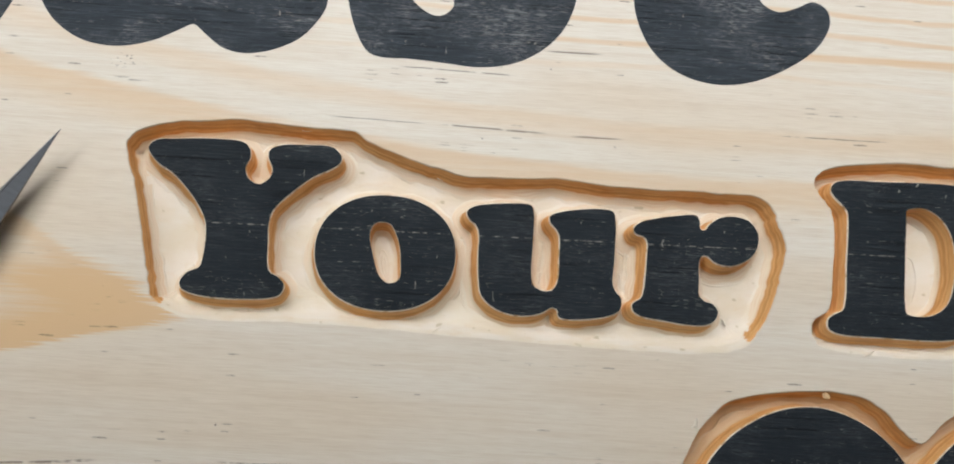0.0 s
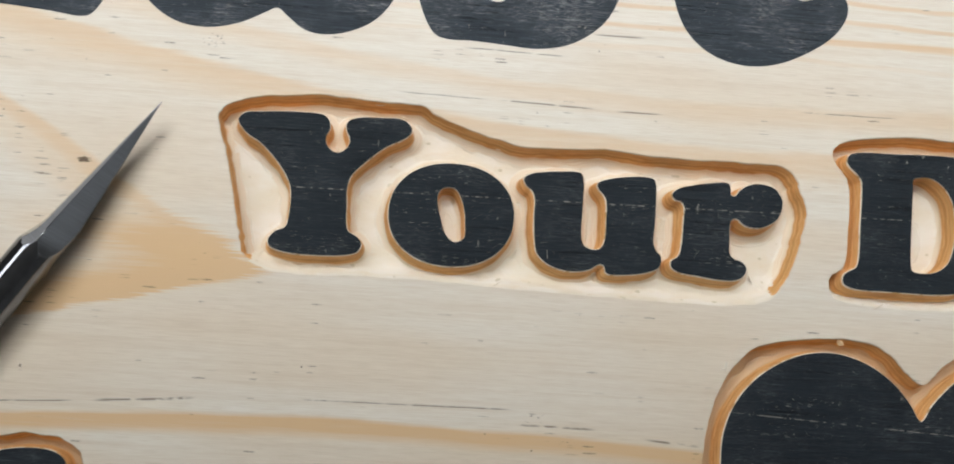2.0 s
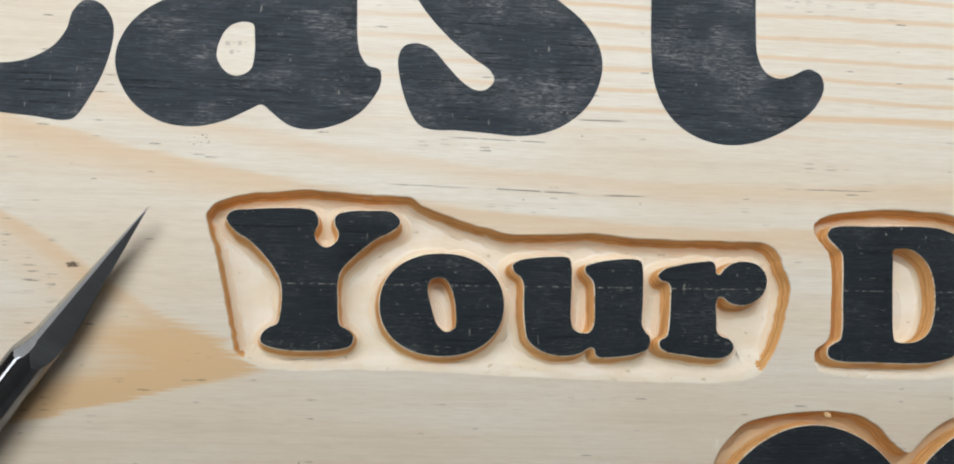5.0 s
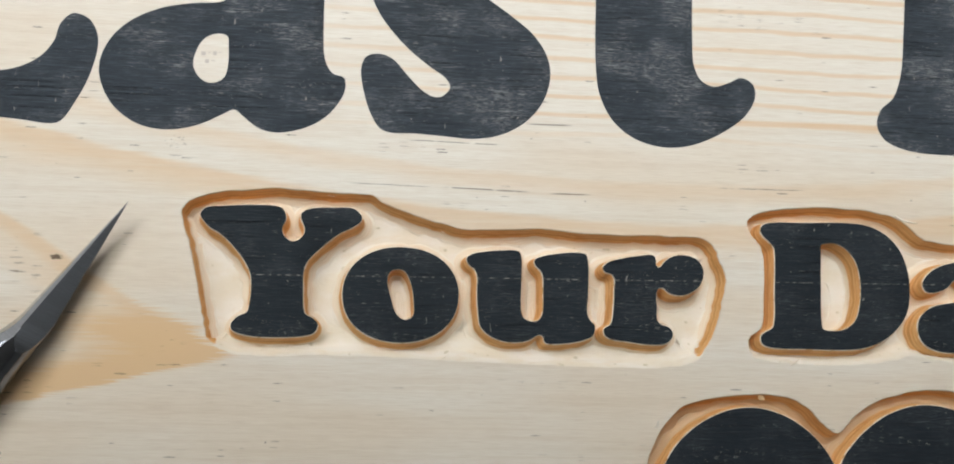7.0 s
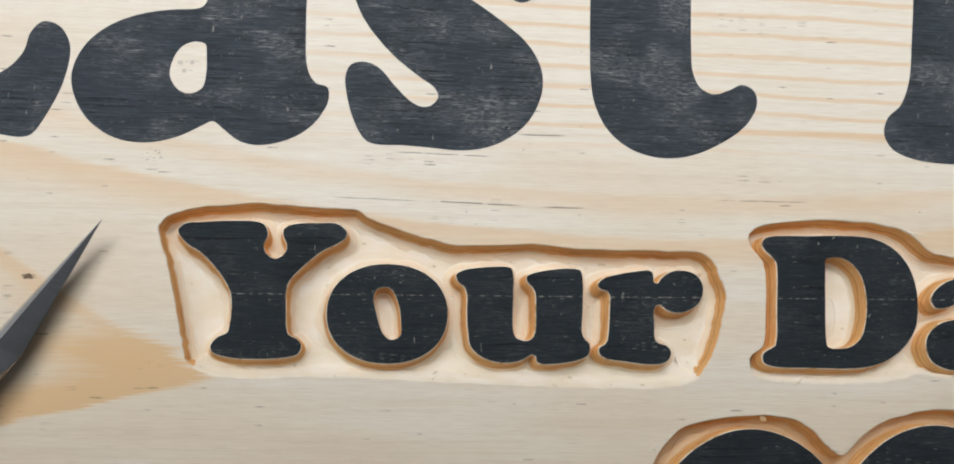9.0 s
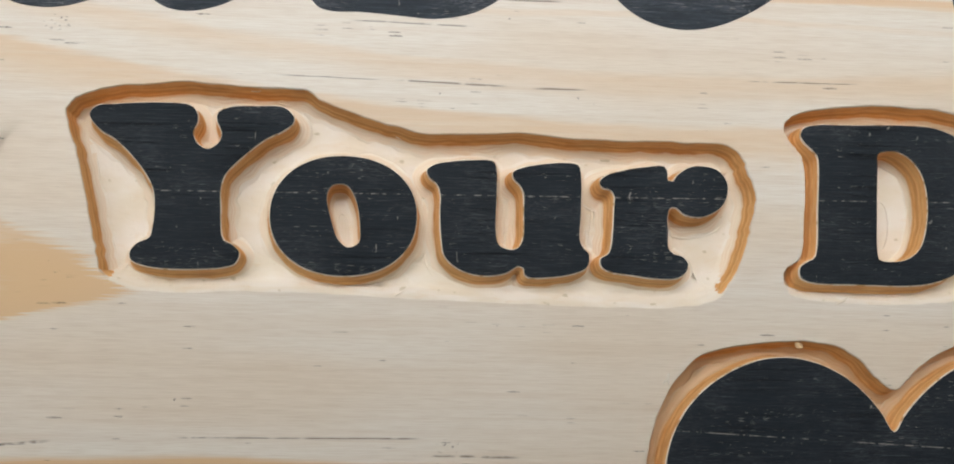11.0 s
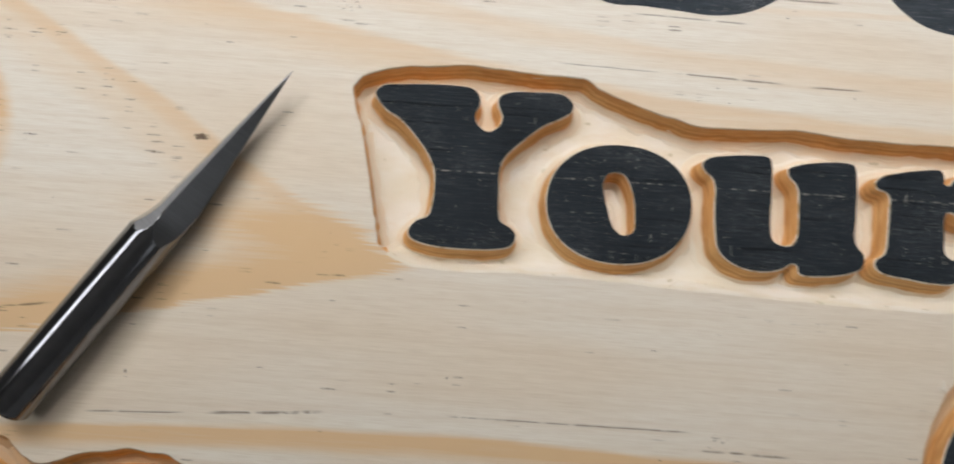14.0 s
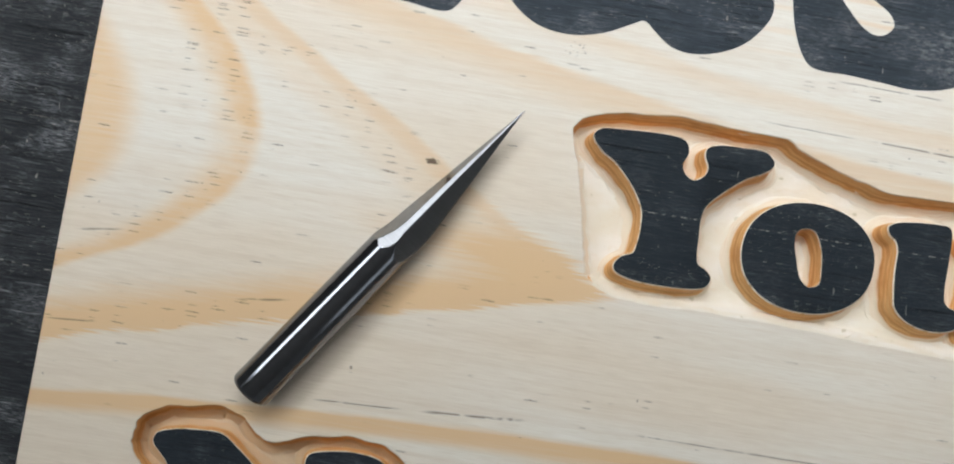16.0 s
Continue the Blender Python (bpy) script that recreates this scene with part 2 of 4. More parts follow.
def make_paint(name, dark, pale, wear, lined):
    """Thin blackboard-like paint rubbed over pine: fibres and scuffs show."""
    n = Nodes(name)
    fibre = n.noise(0.16, 6.5, 1.0, 4, 0.62)
    fine = n.noise(0.5, 14.0, 1.0, 3, 0.6, (5, 0, 0))
    cloud = n.noise(0.07, 0.11, 0.1, 4, 0.6)
    col = n.mix(n.m("MULTIPLY", n.step(fibre, 0.46, 0.72), 0.85), dark, pale)
    grainy = n.m("MULTIPLY", n.step(cloud, 0.45, 0.70), n.step(n.noise(0.9, 7.0, 1.0, 4, 0.72, (6, 6, 0)), 0.46, 0.62))
    col = n.mix(n.m("MULTIPLY", grainy, wear), col, (0.23, 0.245, 0.26))
    streak = n.m("MULTIPLY", n.step(cloud, 0.42, 0.66), n.step(n.noise(0.22, 2.9, 1.0, 4, 0.65, (3, 7, 0)), 0.55, 0.68))
    col = n.mix(n.m("MULTIPLY", streak, wear), col, (0.30, 0.315, 0.325))
    grain = n.m("MULTIPLY", n.step(n.noise(0.09, 3.0, 1.0, 4, 0.6, (1, 4, 0)), 0.52, 0.66), lined)
    col = n.mix(grain, col, tuple(c * 0.4 for c in dark))
    col = n.mix(n.m("MULTIPLY", n.step(fine, 0.52, 0.30), 0.6), col, tuple(c * 0.45 for c in dark))
    nick = n.m("MULTIPLY", n.step(n.noise(0.8, 7.5, 1, 3, 0.6, (2, 8, 0)), 0.63, 0.70), n.step(n.noise(0.05, 0.7, 0.1, 3, 0.6, (8, 3, 0)), 0.48, 0.62))
    pores = n.m("MULTIPLY", n.dashes(0.55, 6.0, 0.36, 0.62, (6, 1, 0)), n.step(n.noise(0.04, 0.4, 0.1, 3, 0.6, (4, 6, 0)), 0.54, 0.62))
    nick = n.m("MAXIMUM", nick, n.m("MULTIPLY", pores, 0.55))
    crack = n.m("MULTIPLY", n.dashes(0.055, 2.6, 0.42, 0.45, (2, 7, 0)), n.step(n.noise(0.7, 2.0, 1, 3, 0.6, (2, 2, 0)), 0.40, 0.52))
    col = n.mix(n.m("MULTIPLY", crack, 0.6), col, tuple(c * 0.25 for c in dark))
    scratch = n.step(n.noise(1.1, 0.45, 1.0, 2, 0.4, (9, 1, 2), 0.6), 0.735, 0.765)
    col = n.mix(n.m("MULTIPLY", n.m("MAXIMUM", nick, n.m("MULTIPLY", scratch, 0.7)), 0.75), col, (0.42, 0.40, 0.36))
    for y0, slope in ((8.6, 0.012), (-20.0, -0.048)):
        d = n.m("ABSOLUTE", n.m("SUBTRACT", n.y, n.m("ADD", y0, n.m("MULTIPLY", n.x, slope))))
        dash = n.m("MULTIPLY", n.step(d, 0.10, 0.03), n.step(n.noise(0.8, 0.1, 0.1, 3, 0.6, (y0, 0, 0)), 0.45, 0.60))
        col = n.mix(n.m("MULTIPLY", dash, 0.6), col, (0.50, 0.47, 0.42))
    n.bump(n.m("SUBTRACT", n.m("SUBTRACT", n.m("ADD", fibre, n.m("MULTIPLY", fine, 0.5)), grain), n.m("MULTIPLY", crack, 1.5)), 0.9, 0.00014)
    return n.done(col, n.m("ADD", 0.46, n.m("MULTIPLY", fine, 0.25)), spec=0.28)


def make_floor(name="carved_pine_floor", dull=(0.765, 0.695, 0.56), clean=(0.815, 0.77, 0.68)):
    n = Nodes(name)
    a = n.noise(0.12, 0.22, 0.3, 3)
    b = n.noise(0.32, 0.5, 0.5, 3, 0.5, (3, 3, 0), 1.0)
    col = n.mix(n.step(a, 0.35, 0.7), dull, clean)
    col = n.mix(n.m("MULTIPLY", n.step(b, 0.55, 0.75), 0.2), col, (0.68, 0.50, 0.28))
    spot = n.step(n.noise(0.55, 0.75, 0.5, 1, 0.4, (1, 6, 2)), 0.70, 0.77)
    col = n.mix(n.m("MULTIPLY", spot, 0.45), col, (0.36, 0.30, 0.12))
    n.bump(n.m("ADD", b, a), 0.4, 0.00025)
    return n.done(col, 0.62, spec=0.3)


def make_wall(name="cut_pine_wall", foot=(0.78, 0.70, 0.56)):
    n = Nodes(name)
    a = n.noise(0.35, 0.35, 3.0, 4, 0.6)
    b = n.noise(0.12, 0.12, 0.6, 3, 0.5, (2, 5, 1))
    col = n.mix(n.step(a, 0.3, 0.7), (0.70, 0.355, 0.12), (0.80, 0.49, 0.21))
    col = n.mix(n.m("MULTIPLY", n.step(b, 0.52, 0.7), 0.5), col, (0.45, 0.195, 0.06))
    zz = n.m("ADD", n.z, n.m("MULTIPLY", n.m("SUBTRACT", n.noise(0.25, 0.25, 0.4, 3), 0.5), 0.8))
    for lvl, w, k in ((-2.0, 0.50, 0.45), (-2.75, 0.22, 0.35), (-1.1, 0.25, 0.18)):
        rub = n.step(n.m("ABSOLUTE", n.m("SUBTRACT", zz, lvl)), w, w * 0.2)
        col = n.mix(n.m("MULTIPLY", rub, k), col, (0.42, 0.165, 0.045))
    col = n.mix(n.m("MULTIPLY", n.step(zz, -2.75, -3.2), 0.93), col, foot)
    zf = n.m("ADD", n.z, n.m("MULTIPLY", n.m("SUBTRACT", n.noise(0.3, 0.3, 0.3, 3, 0.5, (4, 0, 7)), 0.5), 0.18))
    where = n.step(n.noise(0.09, 0.09, 0.2, 2, 0.5, (0, 6, 3)), 0.36, 0.58)
    for lvl, w, k in ((-3.24, 0.06, 0.30), (-3.40, 0.05, 0.2), (-3.53, 0.04, 0.15)):
        line = n.step(n.m("ABSOLUTE", n.m("SUBTRACT", zf, lvl)), w, w * 0.3)
        col = n.mix(n.m("MULTIPLY", n.m("MULTIPLY", line, where), k), col, (0.54, 0.27, 0.09))
    n.bump(n.noise(0.5, 0.5, 6.0, 3), 0.6, 0.00012)
    return n.done(col, 0.58, spec=0.3)


def make_rim():
    n = Nodes("bare_wood_edge")
    a = n.noise(0.8, 0.8, 0.8, 3)
    b = n.step(n.noise(0.5, 0.5, 0.5, 4, 0.65, (3, 1, 0)), 0.50, 0.64)
    return n.done(n.mix(b, n.mix(a, (0.90, 0.85, 0.74), (0.84, 0.76, 0.60)), (0.50, 0.33, 0.17)), 0.6, spec=0.3)


def make_steel(name, base, rough, grind):
    n = Nodes(name)
    a = n.noise(3.2, 0.12, 0.12, 3, 0.6) if grind else n.noise(0.6, 0.6, 0.6, 3)
    n.bump(a, 0.10 if grind else 0.02, 0.00003)
    return n.done(n.mix(n.step(a, 0.35, 0.65), base, tuple(c * 0.9 for c in base)), n.m("ADD", rough, n.m("MULTIPLY", a, 0.05)), 1.0, 0.5)


def make_plain(name, c1, c2, scale, rough):
    n = Nodes(name)
    a = n.noise(scale, scale, scale, 4)
    n.bump(a, 0.2, 0.001)
    return n.done(n.mix(a, c1, c2), rough)


PINE = make_pine()
BLACK = make_paint("black_paint", (0.0110, 0.0178, 0.0240), (0.035, 0.048, 0.060), 0.22, 0.3)
CHALKY = make_paint("worn_black_paint", (0.030, 0.042, 0.055), (0.082, 0.104, 0.126), 1.0, 0.35)
SCUFFED = make_paint("scuffed_black_paint", (0.012, 0.015, 0.018), (0.085, 0.093, 0.098), 1.0, 0.4)
FLOOR, WALL, RIM = make_floor(), make_wall(), make_rim()
# Darker than FLOOR and WALL: burn plus the narrow grooves' shade in the colour.
SCORCHED_SHADED = make_floor("scorched_shaded_groove_floor", (0.56, 0.40, 0.25), (0.68, 0.54, 0.37))
GROOVE = make_wall("scorched_shaded_groove_wall", (0.62, 0.45, 0.28))
PENCIL = make_plain("pencil", (0.50, 0.46, 0.41), (0.64, 0.58, 0.51), 2.0, 0.6)
RAW = make_plain("torn_pine", (0.62, 0.42, 0.22), (0.72, 0.54, 0.32), 0.9, 0.7)
CARBIDE = make_steel("polished_carbide", (0.24, 0.25, 0.27), 0.09, False)
FACE = make_steel("ground_dark_carbide", (0.25, 0.26, 0.275), 0.20, True)
GROUND = make_steel("ground_carbide", (0.33, 0.335, 0.345), 0.34, True)
BENCH = make_plain("bench_top", (0.30, 0.20, 0.11), (0.40, 0.28, 0.17), 0.02, 0.6)
CONCRETE = make_plain("concrete_floor", (0.22, 0.22, 0.215), (0.30, 0.295, 0.285), 0.01, 0.8)
PLASTER = make_plain("painted_plaster", (0.76, 0.76, 0.75), (0.82, 0.82, 0.81), 0.006, 0.8)


# ---------------------------------------------------------------- mesh helpers
def part(name, bm, mats, parent, label=""):
    me = bpy.data.meshes.new(name)
    bm.to_mesh(me)
    bm.free()
    for mt in mats if isinstance(mats, (list, tuple)) else [mats]:
        me.materials.append(mt)
    ob = new(name, me)
    ob.parent = parent
    return tagged(ob, label) if label else ob


def smooth_loop(points, steps=5):
    """A closed smooth curve through the knots of a drawn outline."""
    out, n = [], len(points)
    p = [Vector(q) for q in points]
    for i in range(n):
        a, b, c, d = p[i - 1], p[i], p[(i + 1) % n], p[(i + 2) % n]
        t0 = 0.0
        t1 = t0 + max((b - a).length, 1e-6) ** 0.5
        t2 = t1 + max((c - b).length, 1e-6) ** 0.5
        t3 = t2 + max((d - c).length, 1e-6) ** 0.5
        for s in range(steps):
            t = t1 + (t2 - t1) * s / steps
            a1 = a * ((t1 - t) / (t1 - t0)) + b * ((t - t0) / (t1 - t0))
            a2 = b * ((t2 - t) / (t2 - t1)) + c * ((t - t1) / (t2 - t1))
            a3 = c * ((t3 - t) / (t3 - t2)) + d * ((t - t2) / (t3 - t2))
            b1 = a1 * ((t2 - t) / (t2 - t0)) + a2 * ((t - t0) / (t2 - t0))
            b2 = a2 * ((t3 - t) / (t3 - t1)) + a3 * ((t - t1) / (t3 - t1))
            out.append(b1 * ((t2 - t) / (t2 - t1)) + b2 * ((t - t1) / (t2 - t1)))
    area = sum(out[i - 1].x * out[i].y - out[i].x * out[i - 1].y for i in range(len(out)))
    return out if area > 0 else out[::-1]


def ragged(loop, amount, seed):
    """The same loop with the small waves of a hand-guided cut."""
    out = []
    for q in loop:
        n1 = noise.noise(Vector((q.x * 0.35, q.y * 0.35, seed)))
        n2 = noise.noise(Vector((q.x * 1.3, q.y * 1.3, seed + 9)))
        out.append(q + Vector((n2, n1)) * amount)
    return out


def normals(loop):
    """Unit normals that point out of a counter-clockwise loop."""
    out = []
    for i, q in enumerate(loop):
        d = loop[(i + 1) % len(loop)] - loop[i - 1]
        out.append(Vector((d.y, -d.x)).normalized())
    return out


def inside(x, y, loop):
    hit = False
    for i, q in enumerate(loop):
        p = loop[i - 1]
        if (q.y > y) != (p.y > y) and x < (p.x - q.x) * (y - q.y) / (p.y - q.y) + q.x:
            hit = not hit
    return hit


def fill(bm, outer, holes, z, slot=0):
    """A flat face at height z (mm) bounded by outer, with holes."""
    from mathutils.geometry import delaunay_2d_cdt
    pts, edges = [], []
    for lp in [outer] + holes:
        k = len(pts)
        pts += lp
        edges += [(k + i, k + (i + 1) % len(lp)) for i in range(len(lp))]
    vs, _, fs, *_ = delaunay_2d_cdt(pts, edges, [], 0, 1e-4)
    made = [bm.verts.new((v.x * MM, v.y * MM, z * MM)) for v in vs]
    for f in fs:
        c = sum((vs[i] for i in f), Vector((0, 0))) / len(f)
        if inside(c.x, c.y, outer) and not any(inside(c.x, c.y, h) for h in holes):
            face = bm.faces.new([made[i] for i in f])
            face.material_index = slot
            face.normal_update()
            if face.normal.z < 0:
                face.normal_flip()


# cut profile: depth and set-off of each pass of the bit, mm, and its material slot
PROFILE = [(0.0, 0.0, 0), (0.17, 0.15, 1), (1.2, 0.24, 2), (1.26, 0.30, 2), (2.3, 0.38, 2), (2.38, 0.50, 2), (3.0, 0.62, 2), (3.22, 0.80, 2), (3.36, 1.05, 2), (3.48, 1.35, 2), (3.58, 1.70, 2), (DEEP - 0.05, 2.0, 3), (DEEP + 0.12, 2.3, 3)]
LEAN = Vector((-0.10, -0.24))   # the cutter leaned a little: set-off per mm of depth


def skirt(bm, loop, sign, seed, slots, ramp=None, spread=1.0):
    """Cut wall below a loop. sign 1: spreads outwards (round a letter), -1: inwards (round a pocket)."""
    nrm, rows_ = normals(loop), []
    for depth, off, _ in PROFILE:
        row = []
        for q, v in zip(loop, nrm):
            w = 1.0 + 0.35 * noise.noise(Vector((q.x * 0.5, q.y * 0.5, seed + depth * 3)))
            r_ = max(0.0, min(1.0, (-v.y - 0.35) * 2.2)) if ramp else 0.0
            e = q + v * (sign * off * spread * w * (1.0 + 1.6 * r_)) + LEAN * (depth * (1.0 - 0.6 * r_))
            dz = depth * (1.0 + 0.05 * noise.noise(Vector((q.x * 0.3, q.y * 0.3, seed + 4)))) if 0 < depth < DEEP else depth
            row.append(bm.verts.new((e.x * MM, e.y * MM, -dz * MM)))
        rows_.append(row)
    n = len(loop)
    for r in range(len(PROFILE) - 1):
        for i in range(n):
            j = (i + 1) % n
            quad = [rows_[r][i], rows_[r + 1][i], rows_[r + 1][j], rows_[r][j]]
            face = bm.faces.new(quad if sign > 0 else quad[::-1])
            face.material_index = slots[PROFILE[r + 1][2]]
            # lower edge, facing the lamps: ramped, and given the pale floor colour
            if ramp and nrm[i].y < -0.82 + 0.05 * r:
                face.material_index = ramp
            face.smooth = True


